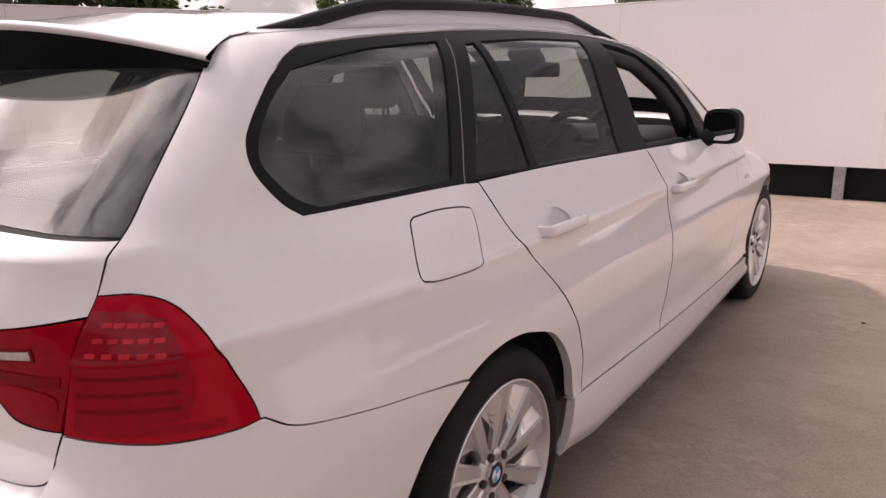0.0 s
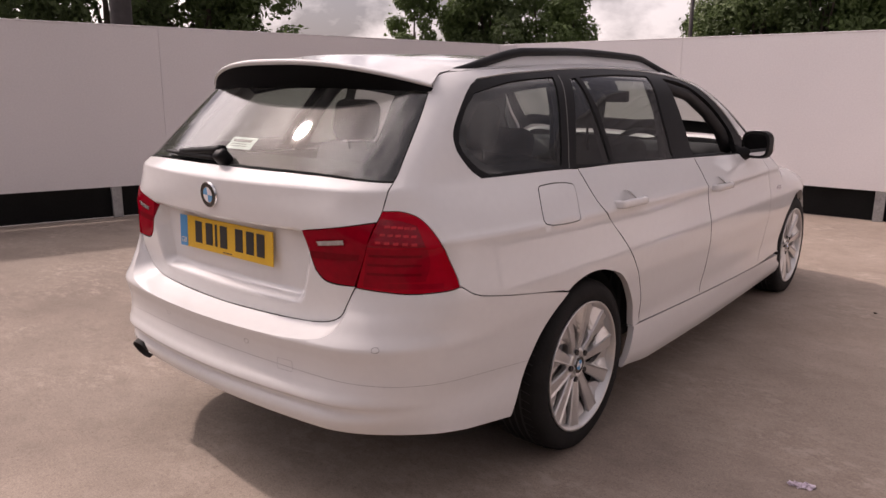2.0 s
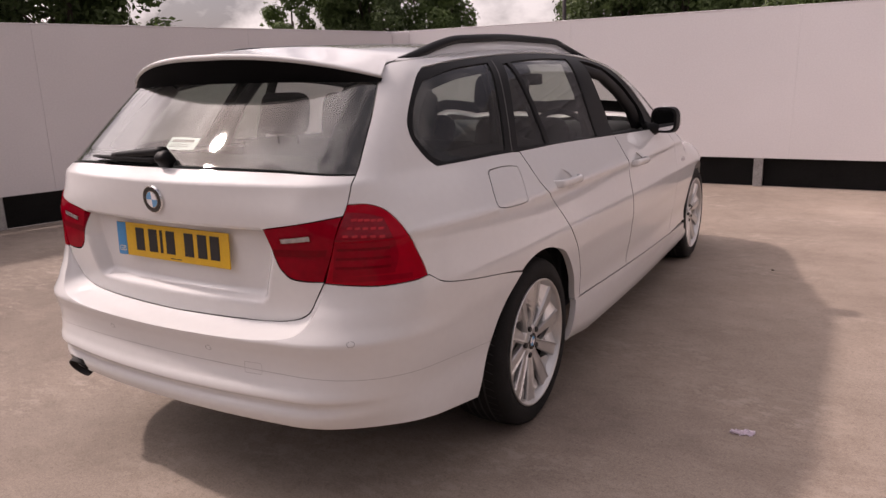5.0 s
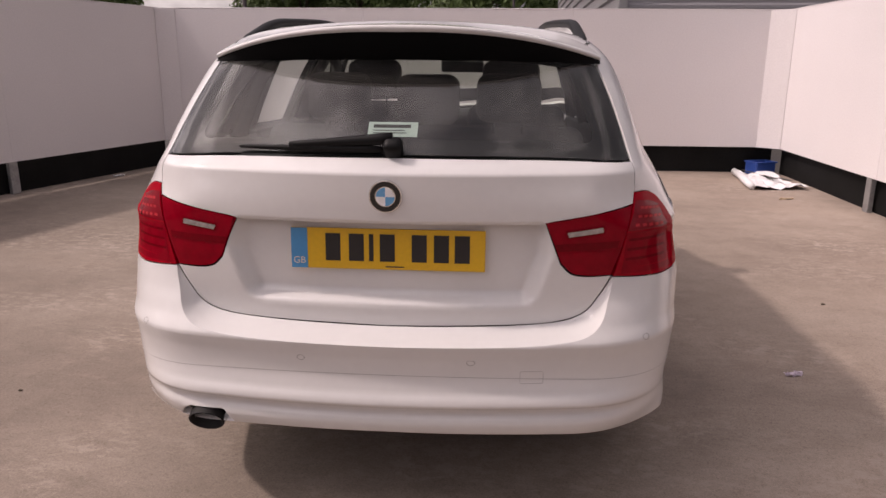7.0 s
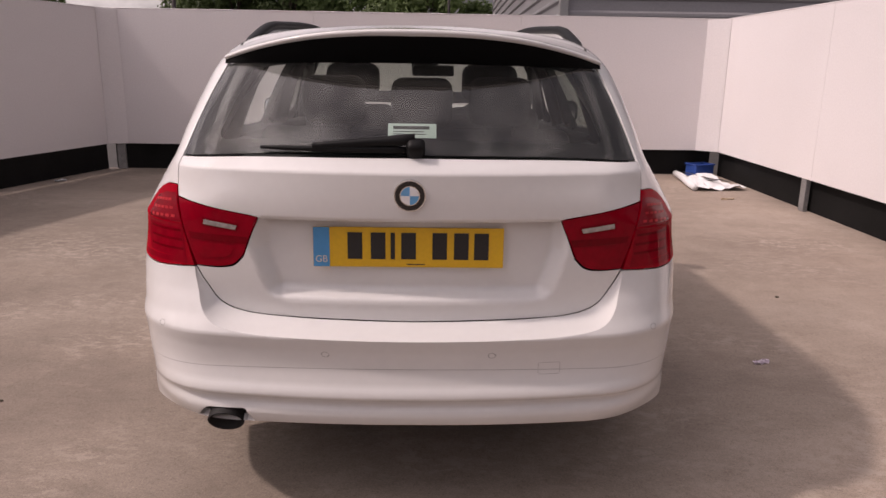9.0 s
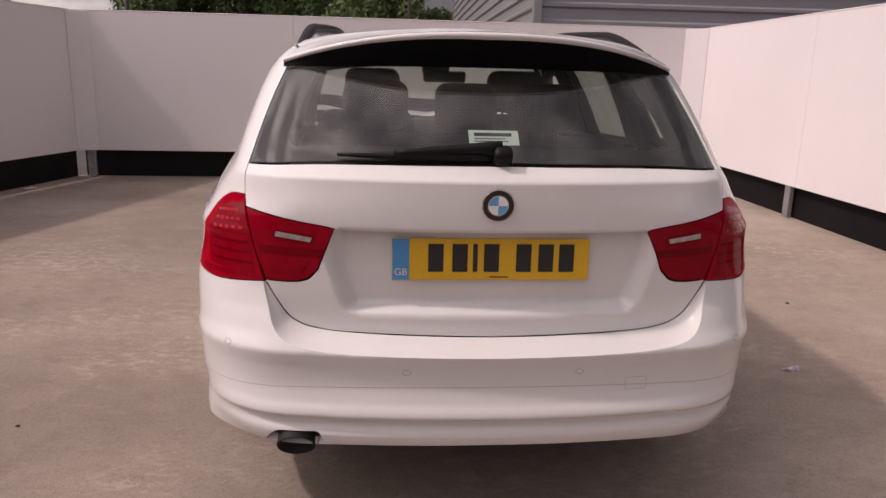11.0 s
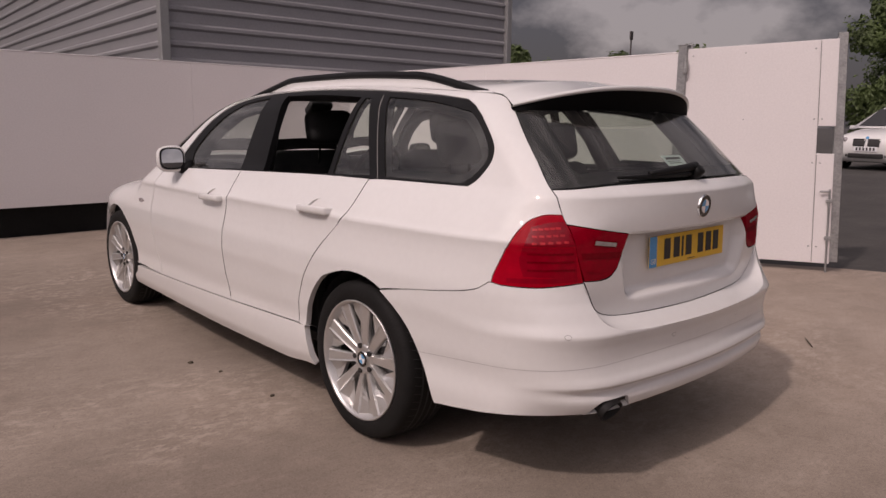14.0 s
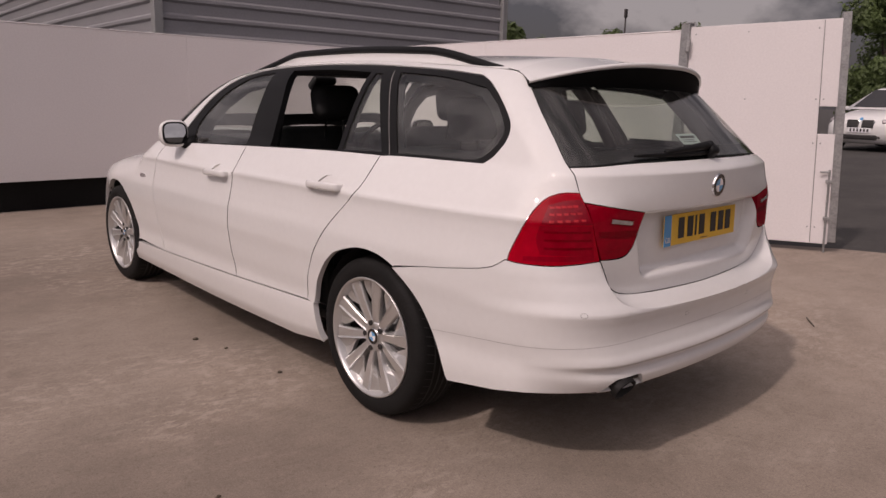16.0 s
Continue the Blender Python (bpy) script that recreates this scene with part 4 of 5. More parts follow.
    quarter_pane = outline([(-.036, 1.038), (-.235, 1.039), (-.418, 1.038)], [(-.418, 1.038), (-.460, 1.060), (-.497, 1.108), (-.497, 1.150), (-.442, 1.222), (-.360, 1.284)], [(-.360, 1.284), (-.17, 1.318), (0, 1.334), (.128, 1.342)], [(.128, 1.342), (-.036, 1.038)])
    vent_pane = outline([(.056, 1.036), (.300, 1.028)], [(.300, 1.028), (.297, 1.20), (.283, 1.340)], [(.283, 1.340), (.238, 1.338)], [(.238, 1.338), (.056, 1.036)])
    rear_pane = outline([(.334, 1.026), (.862, 1.009)], [(.862, 1.009), (.895, 1.20), (.950, 1.358)], [(.950, 1.358), (.62, 1.358), (.318, 1.344)], [(.318, 1.344), (.332, 1.20), (.334, 1.026)])
    front_pane = outline([(1.085, 1.004), (1.672, .980)], [(1.672, .980), (1.70, 1.062), (1.62, 1.155), (1.50, 1.244), (1.36, 1.314)], [(1.36, 1.314), (1.25, 1.336), (1.105, 1.350)], [(1.105, 1.350), (1.098, 1.20), (1.085, 1.004)])
    panes = [quarter_pane, vent_pane, rear_pane, front_pane]
    panel("window_surround", "side", surround, BLACK_TRIM, CAR, mirror=m, holes=panes, gap=.001, sink=.004, depth=.03, step=.025, label="matt black window surround")
    # light grey strip painted as the reflection along the pillar's gap
    joint = np.array([(-.002, 1.024), (.002, 1.024), (.178, 1.350), (.174, 1.350)])
    panel("pillar_joint", "side", joint, LINING, CAR, mirror=m, gap=0, sink=.0032, depth=0, step=.03, soft=False)
    # the right front and the left rear window are wound down
    shut = [("quarter_window", quarter_pane), ("vent_window", vent_pane)]
    shut.append(("front_window", front_pane) if m else ("rear_window", rear_pane))
    for nm, pane in shut:
        g = panel(nm, "side", pane, GLASS, CAR, mirror=m, gap=-.004, sink=.009, depth=0)
        g.visible_shadow = False
    # ceramic band round the quarter pane
    ring = inset(quarter_pane, .030)
    panel("window_band", "side", inset(quarter_pane, -.003), FRIT, CAR, mirror=m, holes=[ring], gap=0, sink=.012, depth=0)
    # front wing
    wing = outline([(1.974, 0.328), (2.023, 0.424), (2.057, 0.604), (2.062, 0.754), (2.018, 0.904), (1.946, 0.966)], [(1.946, 0.966), (2.143, 0.959), (2.446, 0.919), (2.849, 0.854), (3.149, 0.779), (3.348, 0.684)], [(3.348, 0.684), (3.337, 0.344)], [(3.337, 0.344), (3.135, 0.334)], arc(2.76, .31, ARCH_R, 4, 176, 16), [(2.424, 0.339), (1.974, 0.328)])
    w = panel("front_wing", "side", wing, PAINT, CAR, mirror=m, depth=.03)
    rp = outline(bend([(2.188, 0.746), (2.225, 0.761), (2.270, 0.761), (2.285, 0.749), (2.269, 0.737), (2.224, 0.737), (2.188, 0.746)]))
    panel("side_repeater", "side", rp, CLEAR_LENS, w, mirror=m, sink=-.004, depth=.008)
    liner("wheel_arch_liner", 0.0, m)
    liner("wheel_arch_liner", 2.76, m)
    mirror_unit(m)
    rail(m)


def flipped(bm, m):
    if m:
        bmesh.ops.scale(bm, vec=(-1, 1, 1), verts=bm.verts)
        bmesh.ops.reverse_faces(bm, faces=bm.faces)
    return bm


def cup_line(y, z):
    return outline(bend([(y - .062, z), (y - .050, z + .024), (y - .020, z + .036), (y + .014, z + .035), (y + .042, z + .022), (y + .058, z), (y + .034, z - .026), (y - .034, z - .026), (y - .062, z)]))


def handle(name, parent, y, z, m):
    """A pull handle over a dished hollow."""
    p, n = on_body("side", [y], [z])
    x = float(p[0][0])
    bm = bmesh.new()
    pts = [(x - .010, y - .115, z), (x + .024, y - .104, z + .001), (x + .033, y - .05, z + .002), (x + .033, y + .05, z), (x + .024, y + .100, z - .003), (x - .010, y + .112, z - .004)]
    seg = []
    for i, q in enumerate(bend(pts, 4)):
        f = i / 20
        h = .0165 - .005 * abs(f - .35)
        seg.append([bm.verts.new((q[0] + dx * .8, q[1], q[2] + dz)) for dx, dz in ((.006, h * .55), (.0, h), (-.012, h * .7), (-.012, -h * .7), (.0, -h), (.006, -h * .55))])
    for a, b in zip(seg, seg[1:]):
        for k in range(6):
            bm.faces.new((a[k], a[(k + 1) % 6], b[(k + 1) % 6], b[k]))
    bm.faces.new(seg[0])
    bm.faces.new(seg[-1])
    bmesh.ops.recalc_face_normals(bm, faces=bm.faces)
    part(name, flipped(bm, m), PAINT, parent, smooth=True)
    panel("handle_cup", "side", cup_line(y, z), PAINT, parent, gap=-.003, sink=.001, depth=.0, mirror=m, step=.007, soft=False, rise=lambda u, v: -.017 * np.clip(1 - ((u - y) / .068) ** 2 - ((v - z - .004) / .036) ** 2, 0, 1) ** .7)


def liner(name, y, m):
    """The dark hollow over a wheel."""
    vs, fs = [], []
    n = 20
    for i in range(n + 1):
        a = math.radians(2 + 176 * i / n)
        for r, x in ((ARCH_R + .002, .825), (ARCH_R + .004, .78), (ARCH_R + .004, .55)):
            vs.append((x, y + r * math.cos(a), .31 + r * math.sin(a)))
    for i in range(n):
        for k in range(2):
            fs.append((3 * i + k, 3 * i + 3 + k, 3 * i + 4 + k, 3 * i + 1 + k))
    c = len(vs)
    vs.append((.55, y, .31))
    fs += [(3 * i + 2, 3 * i + 5, c) for i in range(n)]
    if m:
        vs = [(-x, yy, z) for x, yy, z in vs]
    link_mesh(name, vs, fs, CABIN, CAR, "black wheel arch liner")


def mirror_unit(m):
    """A wing mirror: painted shell, dark inner rim and the glass, which faces the rear."""
    toe = (pose(0, 0, 0, -7, 0, 8) if m else pose(0, 0, 0, 0, 0, -11)).to_3x3()
    c = Vector((.890, 1.725, 1.022))
    bm = bmesh.new()
    bmesh.ops.create_uvsphere(bm, u_segments=28, v_segments=18, radius=1)
    for v in bm.verts:
        x, y, z = v.co
        sx = math.copysign(abs(x) ** .62, x) * .076
        sz = math.copysign(abs(z) ** .62, z) * (.073 - .010 * (x > 0) * abs(x))
        sy = y * .085 if y > 0 else y * .028
        v.co = c + toe @ Vector((sx, sy, sz))
    shell = part("wing_mirror", flipped(bm, m), PAINT, CAR, "white wing mirror with a black foot", smooth=True)
    def oval(rx, rz, y0, y1, material, name):
        b = bmesh.new()
        rings = []
        for yy, k in ((y0, 1.0), (y1, .97)):
            rings.append([b.verts.new(c + toe @ Vector((math.copysign(abs(math.cos(t)) ** .6, math.cos(t)) * rx * k, yy, math.copysign(abs(math.sin(t)) ** .6, math.sin(t)) * rz * k))) for t in [2 * math.pi * i / 36 for i in range(36)]])
        for i in range(36):
            b.faces.new((rings[0][i], rings[0][(i + 1) % 36], rings[1][(i + 1) % 36], rings[1][i]))
        b.faces.new(rings[1])
        bmesh.ops.recalc_face_normals(b, faces=b.faces)
        part(name, flipped(b, m), material, shell)
    oval(.066 if m else .077, .062 if m else .072, .012, -.0268, BLACK_TRIM, "mirror_rim")
    oval(.058 if m else .063, .053 if m else .058, -.020, -.0290, MIRROR, "mirror_glass")
    b = tube([(.785, 1.70, .965), (.82, 1.72, .970), (.865, 1.735, .990)], [.055, .038, .030], 12)
    part("mirror_foot", flipped(b, m), BLACK_TRIM, shell, smooth=True)


def rail(m):
    """A roof rail that lies close on the roof and runs out at both ends."""
    ys = np.linspace(-.385, 1.46, 61)
    bm = bmesh.new()
    rings = []
    for i, y in enumerate(ys):
        f = i / 60
        p, _ = on_body("side", [y], [float(CANT_Z(y)) + .002])
        x, z = float(p[0][0]) - .022, float(CANT_Z(y))
        lift = .064 * float(ramp01(f, -.06, .24) * (1 - ramp01(f, .78, 1.05))) + .002
        lowz = max(z - .012, z + lift - .030)
        w = .6 + .4 * float(ramp01(f, 0, .06) * (1 - ramp01(f, .94, 1)))
        mid = (lowz + z + lift) / 2
        rings.append([bm.verts.new(q) for q in ((x + .012 * w, y, lowz), (x + .018 * w, y, lowz * .7 + (z + lift) * .3), (x + .018 * w, y, mid), (x + .012 * w, y, z + lift - .003), (x, y, z + lift), (x - .012 * w, y, z + lift - .003), (x - .018 * w, y, mid), (x - .012 * w, y, lowz))])
    base, low = bmesh.new(), []
    for ring in rings[1:-1]:
        q = (ring[0].co + ring[7].co) / 2
        ground = float(CANT_Z(q.y)) - .022
        low.append([base.verts.new(v) for v in ((q.x + .016, q.y, ground), (q.x + .010, q.y, q.z + .004), (q.x - .010, q.y, q.z + .004), (q.x - .030, q.y, ground + .012))])
    for a, b in zip(low, low[1:]):
        for k in range(3):
            base.faces.new((a[k], a[k + 1], b[k + 1], b[k]))
    bmesh.ops.recalc_face_normals(base, faces=base.faces)
    part("rail_base", flipped(base, m), PAINT, CAR, "painted ridge under the roof rail", smooth=True)
    for a, b in zip(rings, rings[1:]):
        for k in range(8):
            bm.faces.new((a[k], a[(k + 1) % 8], b[(k + 1) % 8], b[k]))
    bm.faces.new(rings[0])
    bm.faces.new(rings[-1])
    bmesh.ops.recalc_face_normals(bm, faces=bm.faces)
    part("roof_rail", flipped(bm, m), BLACK_TRIM, CAR, "matt black roof rail", smooth=True)


both(skin)


def mirrored(half):
    """A closed outline from its right half, given from the middle to the middle."""
    h = [np.array(q, float) for q in half]
    return np.array(h + [q * (-1, 1) for q in h[::-1] if abs(q[0]) > 1e-6])


def seam_x(y, z):
    return float(on_body("side", [y], [z])[0][0][0])


def upper():
    # roof between the rails, and the screen and bonnet before it
    ys = list(np.linspace(-.44, 1.46, 24))
    edge = [(seam_x(y, float(CANT_Z(y))) - .001, y) for y in ys]
    roof = mirrored([(0, -.44)] + edge + [(edge[-1][0] * .6, 1.515), (0, 1.535)])
    panel("roof", "top", roof, PAINT, CAR, gap=0, depth=.02, step=.03, soft=False)
    ys = list(np.linspace(1.47, 2.02, 14))
    edge = [(seam_x(y, float(CANT_Z(y))) - .012, y) for y in ys]
    ws = mirrored([(0, 1.54), (edge[0][0] * .6, 1.52)] + edge + [(edge[-1][0] * .7, 2.22), (0, 2.30)])
    g = panel("windscreen", "top", ws, GLASS_CLEAR, CAR, gap=.003, depth=0, step=.04)
    g.visible_shadow = False
    ys = list(np.linspace(1.53, 1.96, 12))
    edge2 = [(seam_x(y, float(CANT_Z(y))) - .065, y) for y in ys]
    hole = mirrored([(0, 1.625), (edge2[0][0] * .7, 1.605), (edge2[0][0] - .03, 1.585)] + edge2[1:] + [(edge2[-1][0] * .7, 2.10), (0, 2.16)])
    panel("windscreen_band", "top", ws, FRIT, CAR, gap=.002, depth=.002, step=.04, sink=.004, holes=[hole], label="black ceramic band round the windscreen")
    ys = list(np.linspace(2.04, 3.28, 20))
    top = pchip([(1.976, .969), (2.143, .959), (2.446, .919), (2.849, .854), (3.149, .779), (3.348, .684)])
    edge = [(seam_x(y, float(top(y))) - .003, y) for y in ys]
    bonnet = mirrored([(0, 2.32), (edge[0][0] * .7, 2.24)] + edge + [(edge[-1][0] * .6, 3.40), (0, 3.44)])
    panel("bonnet", "top", bonnet, PAINT, CAR, gap=.002, depth=.02, step=.04)
    # nose, which no view meets
    vs, fs = [], []
    nz, na = 12, 30
    for j in range(nz + 1):
        z = .20 + .48 * j / nz
        for i in range(na + 1):
            a = math.radians(-58 + 116 * i / na)
            x = .80 * math.sin(a) / math.sin(math.radians(58))
            y = 3.52 - .30 * (abs(x) / .80) ** 2.4 - .10 * (j / nz) ** 3
            vs.append((x, y, z))
    for j in range(nz):
        for i in range(na):
            k = j * (na + 1) + i
            fs.append((k, k + na + 1, k + na + 2, k + 1))
    link_mesh("front_bumper", vs, fs, PAINT, CAR)


upper()


def rear_end():
    gate_half = outline([(0, .598), (.34, .605), (.46, .615), (.525, .641), (.562, .692), (.591, .744)], [(.591, .744), (.524, .742), (.482, .750), (.454, .776)], [(.454, .776), (.409, .889)],
                        [(.409, .889), (.520, .907), (.641, .930)], [tuple(q) for q in bend(GATE_EDGE, 8)[16:33:2]], [(.642, 1.034), (.4, 1.046), (0, 1.051)])
    gate_poly = mirrored(gate_half)
    gate = panel("tailgate", "rear", gate_poly, PAINT, CAR, rear="gate", depth=.025, step=.011, gap=.0012, shade_rim=True)
    glass_half = outline([(0, 1.058), (.4, 1.052), (.641, 1.037)], [(.641, 1.037)] + [(x - .0005, z) for x, z in bend(GATE_EDGE, 8)[34:48:2]] + [(.559, 1.297)], [(.559, 1.297), (.50, 1.330), (.3, 1.345), (0, 1.352)])
    g = panel("rear_screen", "rear", mirrored(glass_half), GLASS, gate, gap=.0016, depth=0, sink=.002)
    g.visible_shadow = False
    clear = mirrored(outline([(0, 1.098), (.42, 1.092), (.515, 1.086)], [(.515, 1.086), (.530, 1.092), (.535, 1.108)], [(.535, 1.108), (.505, 1.20), (.478, 1.262)], [(.478, 1.262), (.462, 1.276), (.3, 1.294), (0, 1.300)]))
    panel("screen_band", "rear", mirrored(glass_half), FRIT, gate, holes=[clear], gap=.001, depth=0, sink=.005, label="black ceramic band round the rear screen")
    # lamps on the tailgate and the wings
    inner = outline([(.639, .928), (.520, .906), (.411, .8878)], [(.411, .8878), (.456, .777)], [(.457, .777), (.484, .753), (.524, .745), (.589, .745)], [(.589, .745), (.618, .83), (.639, .926)])
    strip = np.array([(.466, .863), (.558, .876), (.5605, .863), (.471, .851)])
    outer = outline(wrapped(LAMP_FRONT[:-1]) + [rear_pt(.6445, .959)], [rear_pt(.6445, .959), rear_pt(*GATE_EDGE[2])], edge_run(0, 2)[::-1], [rear_pt(*GATE_EDGE[0])] + wrapped([(.66, -.825, .736), (.724, -.762, .730), (.780, -.680, .732), (.800, -.648, .738)]))
    for m in (False, True):
        li = panel("tail_lamp_inner", "rear", inner, RED_DARK, gate, mirror=m, gap=.0010, depth=.02, sink=-.001, label="deep red inner tail lamp")
        panel("reverse_lamp", "rear", strip, CLEAR_LENS, li, mirror=m, gap=0, depth=.004, sink=-.004, step=.008)
        bowl = outline(bend([(.478, .806), (.520, .812), (.585, .806), (.588, .782), (.540, .770), (.492, .778), (.478, .806)], 4))
        panel("lamp_bowl", "rear", bowl, RED_DARK, li, mirror=m, gap=0, depth=.0, sink=-.0026, step=.01, soft=False)
        lo = panel("tail_lamp", "wrap", outer, RED_LENS, CAR, mirror=m, gap=.0014, depth=.02, sink=-.003, label="glossy red wraparound tail lamp")
        a_in, a_mid = rear_pt(.641, .930)[0], wrap_uv(.742, -.738, 0)[0]
        a_low = rear_pt(.612, .765)[0]
        cell = outline([(a_in + .006, .938), (a_mid - .05, .932), (a_mid - .016, .918)], [(a_mid - .016, .918), (a_mid + .004, .862)], [(a_mid + .004, .862), (a_in - .018, .862)], [(a_in - .018, .862), (a_in + .006, .938)])
        ch = panel("diode_box", "wrap", cell, RED_BOX, lo, mirror=m, gap=0, depth=0, sink=-.0036, step=.01, soft=False, label="paler red reflector box of light diodes")
        for j in range(3):
            for i in range(5):
                a0, z0 = a_in + .020 - .008 * j + (a_mid - a_in - .042 + .010 * j) * i / 4, .917 - .021 * j - .0015 * i
                w, h = .0052, .0034
                bar = np.array([(a0 - w, z0 - h), (a0 + w, z0 - h), (a0 + w, z0 + h), (a0 - w, z0 + h)])
                panel("led_lens", "wrap", bar, RED_LED, ch, mirror=m, gap=0, depth=0, sink=-.0044, step=.02, soft=False)
        dark = outline([(a_in - .018, .857), (a_mid + .006, .857)], [(a_mid + .006, .857), (a_mid + .012, .81), (a_mid + .004, .764)], [(a_mid + .004, .764), (a_low + .004, .762)], [(a_low + .004, .762), (a_in - .018, .857)])
        dk = panel("lamp_chamber", "wrap", dark, RED_DARK, lo, mirror=m, gap=0, depth=0, sink=-.0036, step=.01, soft=False, label="dark red lower chamber of the lamp")
        for j in range(3):
            z0 = .838 - .026 * j
            shift = (.862 - z0) / .098 * (a_low - a_in + .02)
            bar = np.array([(a_in - .012 + shift, z0 - .0035), (a_mid - .004, z0 - .0055), (a_mid - .004, z0 + .0015), (a_in - .012 + shift, z0 + .0035)])
            panel("lens_bar", "wrap", bar, RED_DEEP, dk, mirror=m, gap=0, depth=0, sink=-.0042, step=.01, soft=False)
        out_glow = outline([(a_mid + .040, .852), (wrap_uv(.775, -.690, 0)[0] - .01, .836)], [(wrap_uv(.775, -.690, 0)[0] - .01, .836), (wrap_uv(.79, -.665, 0)[0] - .012, .772)], [(wrap_uv(.79, -.665, 0)[0] - .012, .772), (a_mid + .050, .768)], [(a_mid + .050, .768), (a_mid + .040, .852)])
        panel("side_marker", "wrap", out_glow, RED_MARKER, lo, mirror=m, gap=0, depth=0, sink=-.0036, step=.01, soft=False, label="brighter red side marker")
        belt = np.array([(.436, .832), (.606, .838), (.601, .820), (.444, .812)])
        panel("lamp_belt", "rear", belt, RED_DEEP, li, mirror=m, gap=0, depth=0, sink=-.0024, step=.012, soft=False)
        rimline = np.array([(.462, .868), (.562, .8805), (.566, .860), (.468, .847)])
        panel("reverse_frame", "rear", rimline, RED_DEEP, li, mirror=m, gap=0, depth=0, sink=-.0024, holes=[strip], step=.012, soft=False)
        low_band = np.array([(a_low + .003, .747), (wrap_uv(.775, -.690, 0)[0], .741), (wrap_uv(.775, -.690, 0)[0], .756), (a_low + .003, .764)])
        panel("lamp_foot", "wrap", low_band, RED_DARK, lo, mirror=m, gap=0, depth=0, sink=-.0034, step=.01, soft=False)
    return gate


GATE = rear_end()


def bumper():
    crease = bend([(0, .574), (.15, .575), (.30, .577), (.42, .582), (.505, .592), (.548, .610), (.571, .640), (.583, .682), (.592, .714), (.595, .7385)])
    shut = bend([(0, .5963), (.17, .5985), (.34, .6033), (.461, .6133), (.5265, .6393), (.5635, .6903), (.5918, .7400)])
    pts = []
    for x, z in crease:
        q, _ = on_body("rear", [x], [z], "bumper")
        pts.append(wrap_uv(float(q[0][0]), float(q[0][1]), z))
    lamp_low = [rear_pt(.598, .7395)] + wrapped([(.66, -.825, .734), (.724, -.762, .728), (.780, -.680, .730), (.800, -.648, .736)])
    seam = [side_pt(y, z - .002) for y, z in SEAM[::-1]]
    arch_run = [side_pt(*p) for p in (SEAM[0], (-.238, .575), (-.309, .500), (-.368, .385), (-.408, .285), (-.418, .262))]
    low = [side_pt(-.418, .262), side_pt(-.60, .284), wrap_uv(.79, -.72, .300), wrap_uv(.66, -.88, .310), wrap_uv(.35, -.97, .319), wrap_uv(0, -.99, .324)]
    right = list(bend(pts, 1)) + list(bend(lamp_low)) + list(bend(seam)) + list(bend(arch_run)) + list(bend(low))
    clean = []
    for q in right:
        q = np.array(q, float)
        if not clean or np.linalg.norm(q - clean[-1]) > .003:
            clean.append(q)
    left = [q * (-1, 1) for q in clean[::-1] if abs(q[0]) > .002]
    # notch over the exhaust, on the left
    a_in, a_out = wrap_uv(-.430, -.96, 0)[0], wrap_uv(-.610, -.90, 0)[0]
    final, done = [], False
    for q in left:
        if q[1] < .33 and a_out < q[0] < a_in:
            if not done:
                done = True
                for f in np.linspace(0, 1, 19):
                    z = .306 + .008 * f + .047 * float(ramp01(f, -.05, .34) * (1 - ramp01(f, .86, 1.02)))
                    final.append(np.array([a_out + (a_in - a_out) * f, z]))
            continue
        final.append(q)
    poly = np.array(clean + final)
    b = panel("rear_bumper", "wrap", poly, PAINT, CAR, rear="bumper", gap=0, depth=.022, step=.0075)

    # the ledge between the crease and the tailgate
    def even(line, n):
        line = np.array(line)
        d = np.concatenate([[0], np.cumsum(np.linalg.norm(np.diff(line, axis=0), axis=1))])
        u = np.linspace(0, d[-1], n)
        return np.stack([np.interp(u, d, line[:, k]) for k in range(2)], 1)
    n, rows = 121, 6
    e0, e1 = even(shut, n), even(crease, n)
    p0, _ = on_body("rear", e0[:, 0], e0[:, 1], "tail")
    p1, n1 = on_body("rear", e1[:, 0], e1[:, 1], "bumper")
    p1 = p1 - n1 * .0003
    half = [p0 + np.array([0, .022, -.006])] + [p0 + (p1 - p0) * k / rows + np.array([0, .004, -.003])[None] * math.sin(math.pi * k / rows) for k in range(rows + 1)]
    grid = np.array([np.concatenate([(h * (-1, 1, 1))[:0:-1], h]) for h in half])
    m, w = grid.shape[0], grid.shape[1]
    faces = [(j * w + i, j * w + i + 1, (j + 1) * w + i + 1, (j + 1) * w + i) for j in range(m - 1) for i in range(w - 1)]
    ledge = link_mesh("bumper_ledge", grid.reshape(-1, 3), faces, PAINT, b)
    sharp = ledge.data
    for e in sharp.edges:
        r0, r1 = sorted((e.vertices[0] // w, e.vertices[1] // w))
        e.use_edge_sharp = r0 == r1 == 1
    r = .0080
    for x, z in ((.700, .583), (.225, .530), (-.225, .530), (-.700, .583)):
        q, _ = on_body("rear", [x], [z], "bumper") if abs(x) < .5 else (None, None)
        if q is None:
            a0 = wrap_uv(x, -.905, z)[0]
        else:
            a0 = wrap_uv(float(q[0][0]), float(q[0][1]), z)[0]
        ring = np.array([(a0 + r / WRAP_R * math.cos(t), z + r * math.sin(t)) for t in np.linspace(0, 2 * math.pi, 20, endpoint=False)])
        core = np.array([(a0 + (r - .0010) / WRAP_R * math.cos(t), z + (r - .0010) * math.sin(t)) for t in np.linspace(0, 2 * math.pi, 20, endpoint=False)])
        s = panel("parking_sensor", "wrap", core, PAINT, b, rear="bumper", gap=0, depth=0, sink=-.0005, step=.006, label="round painted parking sensor", soft=False)
